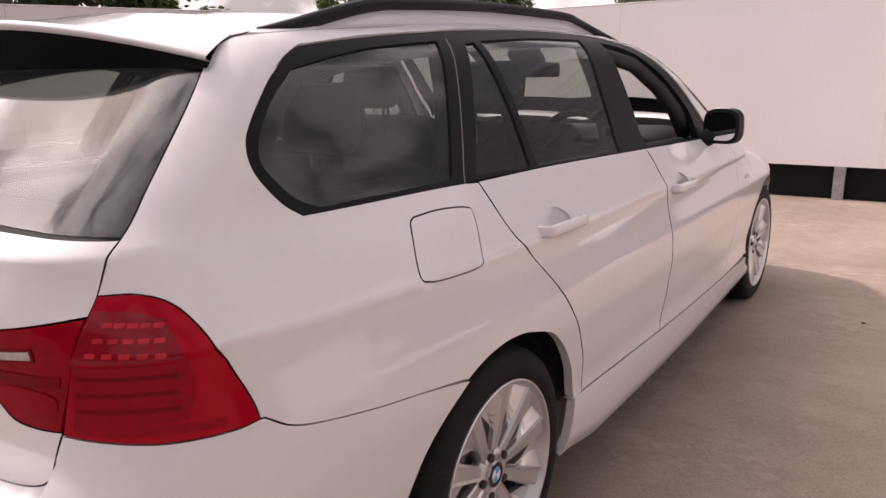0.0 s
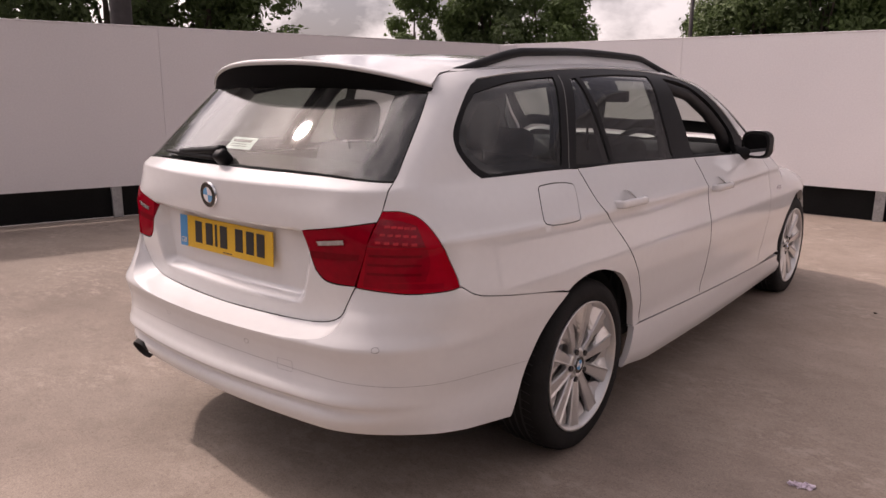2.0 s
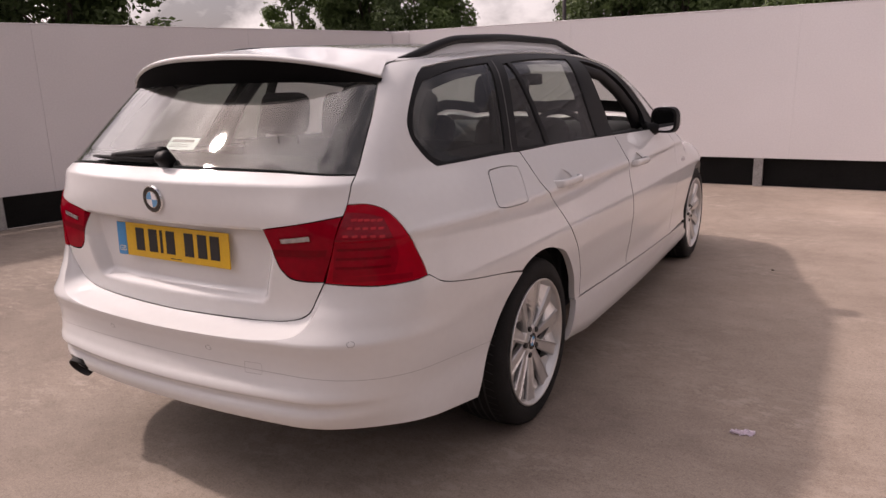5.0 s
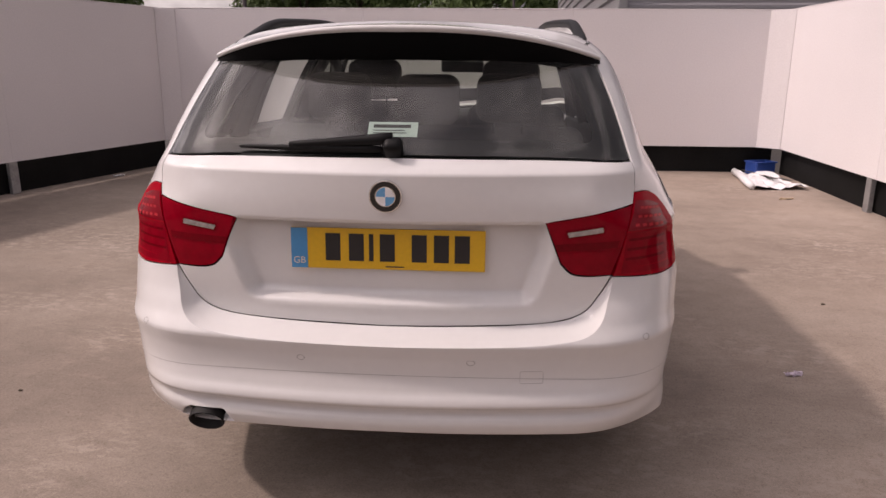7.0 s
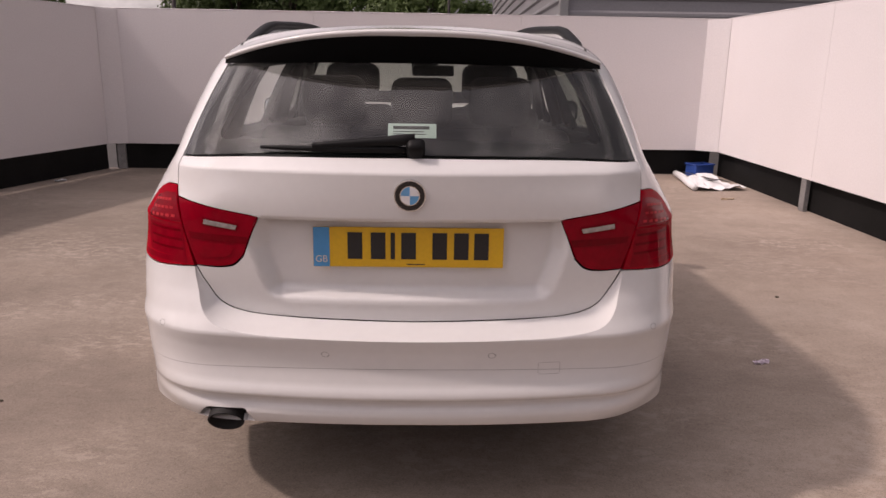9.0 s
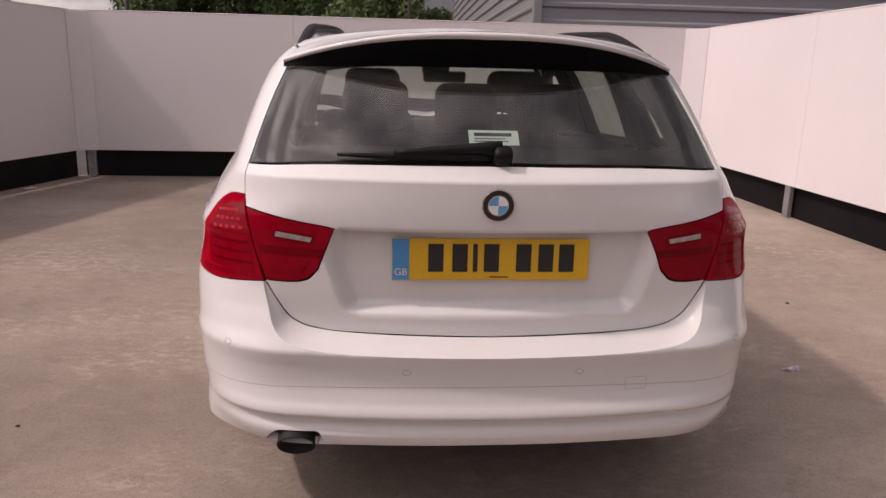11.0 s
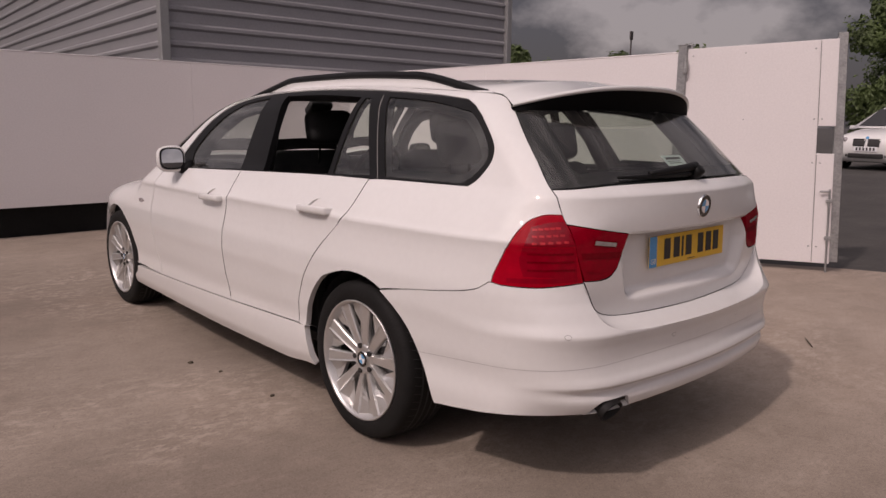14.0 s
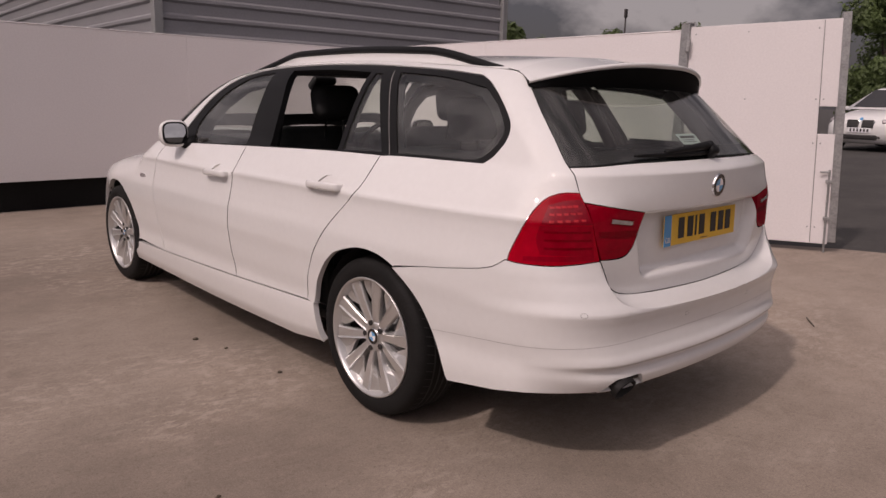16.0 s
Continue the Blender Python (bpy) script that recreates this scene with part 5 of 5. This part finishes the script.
        panel("sensor_ring", "wrap", ring, LINING, s, rear="bumper", gap=0, depth=0, sink=-.0006, step=.006, holes=[core], soft=False)
    # seam between the upper and the lower bumper skin
    a1 = side_pt(-.345, .47)[0]
    ss = np.linspace(-1, 1, 61)
    zz = .489 - .053 * ss ** 2
    strip = np.array([(a1 * q, z - .0008) for q, z in zip(ss, zz)] + [(a1 * q, z + .0008) for q, z in zip(ss[::-1], zz[::-1])])
    panel("seam", "wrap", strip, SEAM_GREY, b, rear="bumper", gap=0, depth=0, sink=-.0007, step=.012, soft=False)
    # cover of the towing eye
    tow = mirrored(np.array([(0, .470), (.028, .470), (.031, .475), (.031, .500), (.028, .505), (0, .505)])) + (.385, 0)
    core = inset(tow, .0013)
    panel("tow_cover_edge", "rear", tow, SEAM_GREY, b, rear="bumper", gap=0, depth=0, sink=-.0008, holes=[core], step=.01, soft=False)
    return b


bumper()


def spoiler():
    """The roof edge over the rear screen: painted above, black beneath."""
    nx, ny = 40, 9
    ew = seam_x(-.43, float(CANT_Z(-.43))) - .001
    top, low = [], []
    for i in range(nx + 1):
        x = -.575 + 1.15 * i / nx
        f = abs(x) / .575
        ye, ze = -.684 + .174 * f ** 2.3, 1.386 - .078 * f ** 2.4
        y0 = -.43
        z0 = float(on_body("top", [x * ew / .575], [y0])[0][0][2])
        zs = float(on_body("top", [x * ew / .575], [y0 + .02])[0][0][2])
        slope = (z0 - zs) / -.02
        for j in range(ny + 1):
            t = j / ny
            y = y0 + (ye - y0) * t
            zlin = z0 + slope * (y - y0)
            z = zlin + (ze - (z0 + slope * (ye - y0))) * t * t
            top.append((x * (ew / .575 * (1 - t) + t), y, z))
        low.append((x, ye, ze))
    fs = []
    for i in range(nx):
        for j in range(ny):
            k = i * (ny + 1) + j
            fs.append((k, k + 1, k + ny + 2, k + ny + 1))
    # rounded lip
    k0 = len(top)
    lip = [(0.0, -.004, -.005), (0, -.004, -.012), (0, .004, -.019)]
    for x, y, z in low:
        for _, dy, dz in lip:
            top.append((x, y + dy, z + dz * (1 - .35 * abs(x) / .575)))
    for i in range(nx):
        e0, e1 = i * (ny + 1) + ny, (i + 1) * (ny + 1) + ny
        fs.append((e0, k0 + 3 * i, k0 + 3 * i + 3, e1))
        for q in range(2):
            fs.append((k0 + 3 * i + q, k0 + 3 * i + q + 1, k0 + 3 * i + 4 + q, k0 + 3 * i + 3 + q))
    sp = link_mesh("roof_spoiler", top, [f[::-1] for f in fs], PAINT, GATE)
    vs, fs = [], []
    for x, y, z in low:
        f = abs(x) / .575
        zg = 1.293 - .008 * f ** 2
        yg = float(on_body("rear", [x * .96], [zg])[0][0][1])
        z1, y1 = z - .019 * (1 - .35 * f), y + .004
        for t in (0, .3, .65, 1.0):
            vs.append((x, y1 + (yg + .01 - y1) * t, z1 + (zg - z1) * t ** .8))
    for i in range(nx):
        for q in range(3):
            k = i * 4 + q
            fs.append((k, k + 1, k + 5, k + 4))
    link_mesh("underside", vs, fs, MATT_BLACK, sp, "black underside of the roof spoiler")

    for sg in (-1, 1):
        run = [on_body("rear", [.563], [1.297])[0][0], on_body("side", [-.47], [1.322])[0][0], on_body("side", [-.43], [1.340])[0][0], on_body("side", [-.39], [float(CANT_Z(-.39)) + .004])[0][0]]
        part("spoiler_joint", tube([(sg * q[0], q[1], q[2]) for q in bend(run, 4)], .0014, 6), RUBBER, CAR, "black joint beside the roof spoiler")


spoiler()


def small_rear():
    # plate, its border strip and bars in place of the characters
    zc = .806
    yc = float(on_body("rear", [0], [zc], "gate")[0][0][1]) - .007
    m = pose(-.004, yc, zc, 88, 0, 0)
    plate = tagged(part("number_plate", box((.520, .111, .004), m, .0018, 1), PLATE_YELLOW, GATE), "yellow plate with black bars and a blue strip")
    part("blue_strip", box((.044, .109, .002), m @ pose(-.237, 0, .0022)), PLATE_BLUE, plate)
    lettering = bpy.data.curves.new("country_letters", "FONT")
    lettering.body = "GB"
    lettering.size, lettering.align_x, lettering.align_y, lettering.extrude = .026, "CENTER", "CENTER", .0002
    tmp = bpy.data.objects.new("country_letters", lettering)
    letters = bpy.data.meshes.new_from_object(tmp)
    bpy.data.objects.remove(tmp)
    letters.transform(m @ pose(-.237, -.034, .0036))
    letters.materials.clear()
    letters.materials.append(STRIP_INK)
    new("country_letters", letters).parent = plate
    for x in (-.162, -.099, -.059, -.016, .069, .128, .183):
        w = .040 if abs(x + .059) > .01 else .012
        part("character_bar", box((w, .074, .0012), m @ pose(x + .016, .004, .0026)), INK, plate)
    part("maker_mark", box((.05, .003, .0008), m @ pose(.02, -.047, .0024)), INK, plate)
    # roundel
    q, nn = on_body("rear", [0], [.960], "gate")
    e = pose(0, float(q[0][1]) - .001, .958, 90 + 4, 0, 0)
    roundel("badge", .0435, e, GATE)
    # wiper
    wq, wn_ = on_body("rear", [.012], [1.072])
    w = tagged(part("wiper", box((.050, .044, .056), pose(.014, float(wq[0][1]) - .018, 1.074, 42, 0, 0), .015, 3), BLACK_TRIM, GATE, smooth=True), "black rear wiper at rest")
    pts, rad = [], []
    for i in range(9):
        x = .012 - .27 * i / 8
        q, nv = on_body("rear", [x], [1.077 - .012 * i / 8])
        pts.append(tuple(q[0] + nv[0] * (.030 - .012 * i / 8)))
        rad.append(.016 - .007 * i / 8)
    part("wiper_arm", tube(pts, rad, 10), BLACK_TRIM, w, smooth=True)
    pts = []
    for i in range(11):
        x = -.01 - .392 * i / 10
        q, nv = on_body("rear", [x], [1.063 - .002 * i / 10])
        pts.append(tuple(q[0] + nv[0] * .011))
    part("wiper_blade", tube(pts, [.008, .010, .010, .010, .010, .009, .009, .008, .007, .006, .004], 8), BLACK_TRIM, w, smooth=True)
    # sticker inside the screen
    poly = np.array([(-.064, 1.106), (.069, 1.106), (.069, 1.141), (-.064, 1.141)])
    s = panel("sticker", "rear", poly, STICKER, GATE, gap=0, depth=.001, sink=.012, soft=False, label="pale dealer sticker inside the rear screen")
    for x0, x1, z0, z1 in ((-.050, .050, 1.1265, 1.1345), (-.050, .034, 1.1195, 1.1215), (-.050, .040, 1.1135, 1.1155)):
        panel("print_bar", "rear", np.array([(x0, z0), (x1, z0), (x1, z1), (x0, z1)]), INK, s, gap=0, depth=0, sink=.0112, soft=False)
    # exhaust
    vs, fs = lathe([(.026, -.12), (.034, -.10), (.0365, -.02), (.0375, .004), (.036, .007), (.033, .004), (.031, -.08), (.0, -.08)], 32)
    ca, sa = math.cos(math.radians(32)), math.sin(math.radians(32))
    vs = [(-.514 + v[1] * 1.36, -.936 - v[0] * ca + v[2] * sa, .313 - v[0] * sa - v[2] * 1.12 * ca) for v in vs]
    t = link_mesh("exhaust_tip", vs, fs, SOOT, CAR, "sooty black oval exhaust tip")
    part("exhaust_pipe", tube([(-.512, -.86, .37), (-.49, -.6, .36), (-.40, -.2, .30)], .028, 12), CABIN, t, smooth=True)


def roundel(name, r, m, parent):
    b = cyl(r, r * .96, .007, 40, m @ pose(0, 0, .0035), .0015)
    base = part(name, b, CHROME, parent, "round enamel badge", smooth=False)
    vs, fs = [], []
    k = 40
    for rr in (r * .90, r * .61):
        vs += [m @ Vector((rr * math.cos(2 * math.pi * i / k), rr * math.sin(2 * math.pi * i / k), .0078)) for i in range(k)]
    fs = [(i, (i + 1) % k, k + (i + 1) % k, k + i) for i in range(k)]
    link_mesh("black_ring", vs, fs, BLACK_GLOSS, base, smooth=False)
    for qd in range(4):
        vs = [m @ Vector((0, 0, .0080))] + [m @ Vector((r * .55 * math.cos(math.pi / 2 * (qd + i / 8)), r * .55 * math.sin(math.pi / 2 * (qd + i / 8)), .0080)) for i in range(9)]
        link_mesh("field", vs, [(0, i, i + 1) for i in range(1, 9)], EMBLEM_WHITE if qd % 2 == 0 else EMBLEM_BLUE, base, smooth=False)


small_rear()


# ---------- wheels ----------
def build_wheel(y, left):
    sgn = -1 if left else 1
    w = empty("wheel", pose((.757 if y < 1 else .745) * sgn, y, .317, 0, 0, 180 if left else 0))
    w.parent = CAR
    tagged(w, "silver ten-spoke alloy wheel in a black tyre")
    R = .319
    prof = [(.232, .085), (.235, .104), (.246, .111), (.268, .114), (.292, .111), (.306, .103), (.3135, .088), (.3175, .06), (R, .03), (R, 0), (R, -.03), (.3175, -.06), (.3135, -.088), (.304, -.104), (.268, -.114), (.245, -.112), (.232, -.085)]
    vs, fs = lathe(prof, 72)
    tyre = link_mesh("tyre", vs, fs, RUBBER, w, "black road tyre")
    for x in (-.045, -.015, .015, .045):
        v2, f2 = lathe([(R + .0012, x - .0045), (R + .0012, x + .0045)], 72)
        link_mesh("groove", v2, f2, CABIN, tyre)
    for x in (-.062, .062):
        n = 60
        v2, f2 = [], []
        for i in range(n):
            a = 2 * math.pi * i / n
            for da, dx in ((0, -.02), (.035, .022), (.047, .022), (.012, -.02)):
                v2.append((x + dx * (1 if x > 0 else -1), (R + .0004) * math.cos(a + da), (R + .0004) * math.sin(a + da)))
            f2.append((4 * i, 4 * i + 1, 4 * i + 2, 4 * i + 3))
        link_mesh("tread_cut", v2, f2, CABIN, tyre)
    vs, fs = lathe([(.232, .100), (.2395, .108), (.2405, .113), (.2375, .1155), (.232, .113), (.2275, .103), (.222, .088), (.214, .06), (.208, .0), (.208, -.09), (.230, -.10)], 72)
    rim = link_mesh("rim", vs, fs, ALLOY, w, "silver alloy rim with ten flared spokes")
    vs, fs = lathe([(.207, .05), (.206, -.09), (.06, -.085), (.0, -.085)], 48)
    link_mesh("barrel", vs, fs, ALLOY_DARK, rim, "dusty inner barrel")
    vs, fs = lathe([(.150, .010), (.150, .022), (.075, .022), (.07, .03), (.0, .03)], 48)
    link_mesh("brake_disc", vs, fs, STEEL, w, "grey brake disc")
    # spokes: narrow at the hub, flared and dished towards the rim
    for i in range(10):
        a = 2 * math.pi * (i + .25) / 10
        bm = bmesh.new()
        rings = []
        for t in (0, .12, .3, .4, .5, .6, .7, .78, .85, .93, 1.0):
            r = .040 + (.2255 - .040) * t
            hw = .0140 + .0125 * t
            x = .080 + .007 * math.sin(math.pi * t) + .020 * t ** 2
            th = .022 - .006 * t
            c = a
            ring = []
            gap_w = max(.002, 2 * math.pi * r / 10 - 2 * hw - .003)
            web = gap_w * float(ramp01(t, .40, .72))
            for yy, dx in ((-hw, -th), (-hw, -.005), (-hw * .8, -.001), (hw * .6, .001), (hw * .92, .005), (hw + .001, -.003), (hw + .002 + web * .5, -.010 - .008 * t), (hw + .003 + web, -.012 - .002 * t), (hw + .003 + web, -th - .012)):
                zz = r
                ring.append(bm.verts.new((x + dx, zz * math.cos(c) - yy * math.sin(c), zz * math.sin(c) + yy * math.cos(c))))
            rings.append(ring)
        for p, q in zip(rings, rings[1:]):
            for k in range(9):
                bm.faces.new((p[k], p[(k + 1) % 9], q[(k + 1) % 9], q[k]))
        bm.faces.new(rings[0])
        bm.faces.new(rings[-1])
        bmesh.ops.recalc_face_normals(bm, faces=bm.faces)
        part("spoke", bm, ALLOY, rim)
    vs, fs = lathe([(.066, .055), (.066, .074), (.060, .083), (.040, .088), (.036, .084), (.0, .084)], 40)
    hub = link_mesh("hub", vs, fs, ALLOY, rim)
    for i in range(5):
        a = 2 * math.pi * (i + .5) / 5
        part("wheel_bolt", cyl(.0105, .0105, .01, 12, pose(.0865, .0535 * math.cos(a), .0535 * math.sin(a), 0, 90, 0)), INK, hub, "dark recessed wheel bolt")
    roundel("wheel_cap", .034, pose(.084, 0, 0, 0, 90, 0) @ pose(0, 0, 0, 0, 0, 20), hub)
    return w


for yy in (0.0, 2.76):
    for side in (False, True):
        build_wheel(yy, side)


# ---------- cabin ----------
def cushion(size, m, bevel):
    bm = bmesh.new()
    add_box(bm, size, None, bevel, 4)
    bmesh.ops.transform(bm, matrix=m, verts=bm.verts)
    return bm


def cabin():
    shell = bmesh.new()
    add_box(shell, (1.50, 2.3, .03), pose(0, 1.05, .28))
    part("floor_pan", shell, CABIN, CAR)
    part("boot_floor", box((1.2, .95, .03), pose(0, -.33, .62), .005, 1), CABIN, CAR)
    part("luggage_cover", box((1.18, .62, .012), pose(0, -.40, .975), .004, 1), CABIN, CAR, "black luggage cover")
    for s in (-1, 1):
        part("cabin_side", box((.05, 1.5, .60), pose(.775 * s, 1.15, .64, 0, 0, 0), .01, 1), CABIN, CAR)
        part("boot_side", box((.05, .80, .38), pose(.66 * s, -.32, .82, 0, 0, 0), .01, 1), CABIN, CAR)
        part("door_card_top", box((.05, 1.62, .08), pose(.720 * s, 1.0, .953, -1.6, 0, 0), .015, 2), CABIN, CAR)
        part("screen_pillar_lining", tube([(.728 * s, 1.74, .985), (.702 * s, 1.67, 1.09), (.664 * s, 1.56, 1.185), (.624 * s, 1.40, 1.270), (.598 * s, 1.05, 1.322)], [.034, .032, .030, .028, .024], 8), CABIN, CAR, smooth=True)
    part("headlining", box((.96, 1.78, .012), pose(0, .66, 1.356), .004, 1), LINING, CAR)
    part("dashboard", cushion((1.42, .42, .36), pose(0, 1.82, .825), .12), CABIN, CAR, smooth=True)
    for x, f in ((-.37, .19), (.37, .0)):
        s = part("front_seat", cushion((.50, .52, .18), pose(x, 1.12 + f, .46), .06), FABRIC, CAR, "black front seat", smooth=True)
        part("backrest", cushion((.48, .15, .62), pose(x, .90 + f, .78, -14, 0, 0), .06), FABRIC, s, smooth=True)
        part("headrest", cushion((.27, .11, .175), pose(x * .92, .80 + f, 1.208, -10, 0, 0), .05), FABRIC, s, smooth=True)
        for d in (-.055, .055):
            part("headrest_post", tube([(x * .92 + d, .82 + f, 1.02), (x * .92 + d, .80 + f, 1.16)], .006), CHROME, s)
    b = part("rear_bench", cushion((1.22, .50, .18), pose(0, .28, .50), .06), FABRIC, CAR, "black rear bench", smooth=True)
    part("bench_back", cushion((1.22, .14, .52), pose(0, .02, .80, -18, 0, 0), .06), FABRIC, b, smooth=True)
    for x in (-.315, .32):
        part("headrest", cushion((.24, .10, .18), pose(x, .02, 1.158, -12, 0, 0), .045), FABRIC, b, smooth=True)
        for d in (-.055, .055):
            part("headrest_post", tube([(x + d, .03, 1.02), (x + d, .02, 1.10)], .006), CABIN, b)
    part("headrest", cushion((.235, .09, .19), pose(.02, .02, 1.15, -12, 0, 0), .045), FABRIC, b, smooth=True)
    vs, fs = [], []
    ring = [(.37 + .18 * math.cos(t), 1.52 - .07 * math.sin(t), .92 + .165 * math.sin(t)) for t in np.linspace(0, 2 * math.pi, 29)]
    wheel = part("steering_wheel", tube(ring, .016, 8), CABIN, CAR, "black steering wheel", smooth=True)
    part("wheel_boss", cushion((.15, .06, .13), pose(.37, 1.535, .92, -22, 0, 0), .03), CABIN, wheel, smooth=True)
    part("wheel_arm", tube([(.20, 1.53, .92), (.54, 1.53, .92)], .018), CABIN, wheel)
    mi = part("inner_mirror", cushion((.25, .035, .065), pose(.070, 1.64, 1.258, 8, 0, 0), .016), CABIN, CAR, "black inner mirror", smooth=True)
    part("mirror_stem", tube([(.07, 1.65, 1.265), (.03, 1.69, 1.315)], .012), CABIN, mi)
    part("sensor_housing", cushion((.16, .10, .05), pose(.02, 1.66, 1.315, -38, 0, 0), .018), CABIN, mi, smooth=True)
    # pillars inside the glass
    for s in (-1, 1):
        for ys in ((.012, .10, .175), (.97, .995, 1.03)):
            part("pillar_lining", tube([(.715 * s, ys[0], 1.0), (.655 * s, ys[1], 1.2), (.575 * s, ys[2], 1.335)], [.030, .028, .024], 8), CABIN, CAR, smooth=True)
        part("rear_pillar_lining", tube([(.63 * s, -.58, 1.05), (.58 * s, -.49, 1.17), (.51 * s, -.39, 1.285)], [.04, .035, .028], 8), LINING, CAR, smooth=True)


cabin()
# underside, so that no light shines through from below
part("underbody", box((1.36, 3.3, .05), pose(0, 1.35, .235), .01, 1), CABIN, CAR, "dark underbody")
part("engine_block", box((1.20, .95, .42), pose(0, 2.86, .56), .05, 2), CABIN, CAR)
part("scuttle", box((1.28, .34, .04), pose(0, 2.20, .86), .01, 1), CABIN, CAR)
part("bulkhead", box((1.30, .04, .60), pose(0, 2.12, .58), .01, 1), CABIN, CAR)
part("boot_well", box((1.20, .55, .10), pose(0, -.60, .33), .03, 2), CABIN, CAR)


# ---------- second car beyond the gate ----------
def far_car(x, y, ang):
    c = tagged(empty("parked_car", pose(x, y, rise(x), 0, 0, ang)), "white saloon car parked on the asphalt beyond the gate", "car")
    # lofted shell, nose at -y
    secs = [(-2.15, .55, .42, .62), (-2.10, .72, .24, .74), (-1.9, .84, .18, .84), (-1.2, .89, .17, .96), (-.75, .90, .17, 1.0), (1.6, .90, .17, 1.02), (2.1, .82, .2, 1.0), (2.25, .6, .35, .85)]
    bm = bmesh.new()
    rings = []
    for yy, w, z0, z1 in secs:
        rings.append([bm.verts.new((w * a, yy, z0 + (z1 - z0) * b)) for a, b in ((-.80, 0), (-1, .18), (-1.0, .62), (-.90, .90), (-.6, 1.0), (.6, 1.0), (.90, .90), (1.0, .62), (1, .18), (.80, 0))])
    for p, q in zip(rings, rings[1:]):
        for k in range(10):
            bm.faces.new((p[k], p[(k + 1) % 10], q[(k + 1) % 10], q[k]))
    bm.faces.new(rings[0])
    bm.faces.new(rings[-1])
    bmesh.ops.recalc_face_normals(bm, faces=bm.faces)
    part("body_shell", bm, PAINT, c, smooth=True)
    bm = bmesh.new()
    rings = []
    for yy, w, z0, z1 in ((-.95, .74, .975, .99), (-.15, .60, .99, 1.49), (.1, .60, .99, 1.54), (.7, .60, .99, 1.57), (1.5, .58, .99, 1.50), (2.0, .62, .99, 1.05)):
        rings.append([bm.verts.new((w * a, yy, z0 + (z1 - z0) * b)) for a, b in ((-1.2, 0), (-1.0, .9), (-.8, 1.0), (.8, 1.0), (1.0, .9), (1.2, 0))])
    for p, q in zip(rings, rings[1:]):
        for k in range(5):
            bm.faces.new((p[k], p[k + 1], q[k + 1], q[k]))
    bmesh.ops.recalc_face_normals(bm, faces=bm.faces)
    part("roof", bm, PAINT, c, smooth=True)
    vs = [(-.72, -.88, 1.03), (.72, -.88, 1.03), (.53, -.19, 1.46), (-.53, -.19, 1.46)]
    link_mesh("windscreen", [(a, b - .012, d + .018) for a, b, d in vs], [(0, 1, 2, 3)], BLACK_GLOSS, c, "dark reflecting windscreen", smooth=False)
    for s in (-1, 1):
        g = part("grille", box((.30, .05, .20), pose(.165 * s, -2.125, .64, -12, 0, 0), .04, 3), CHROME, c, "chromed kidney-shaped grille", smooth=False)
        part("grille_core", box((.26, .03, .165), pose(.165 * s, -2.145, .64, -12, 0, 0), .03, 3), INK, g)
        part("headlamp", box((.34, .12, .12), pose(.60 * s, -2.02, .70, -18, 0, 24 * s), .035, 3), CLEAR_LENS, c, "clear headlamp", smooth=False)
        part("air_intake", box((.34, .06, .11), pose(.56 * s, -2.06, .36, 0, 0, 20 * s), .03, 2), INK, c, "black side air intake")
        part("wing_mirror", box((.16, .12, .11), pose(1.0 * s, -.55, 1.0), .04, 3), PAINT, c)
        part("side_window", box((.02, 1.6, .30), pose(.70 * s, .60, 1.22, 0, -21 * s, 0), .008, 1), BLACK_GLOSS, c)
        for yy in (-1.35, 1.35):
            vs, fs = lathe([(.20, -.10), (.27, -.11), (.315, -.09), (.32, 0), (.315, .09), (.27, .11), (.20, .10)], 32)
            wv = [(v[0] + .80 * s, v[1] + yy, v[2] + .32) for v in vs]
            t = link_mesh("tyre", wv, fs, RUBBER, c)
            part("rim", cyl(.20, .20, .16, 24, pose(.80 * s, yy, .32, 0, 90, 0), .01), ALLOY, t)
    part("lower_intake", box((.80, .06, .12), pose(0, -2.13, .34), .03, 2), INK, c, "black lower air intake")
    pl = part("number_plate", box((.52, .012, .11), pose(0, -2.17, .50), .003, 1), EMBLEM_WHITE, c, "white plate with dark bars")
    for i in range(6):
        part("character_bar", box((.04, .004, .07), pose(-.19 + .076 * i, -2.178, .50)), INK, pl)
    part("badge", cyl(.035, .035, .012, 20, pose(0, -2.10, .765, 70, 0, 0)), EMBLEM_BLUE, c)


far_car(18.69, 3.79, -94)
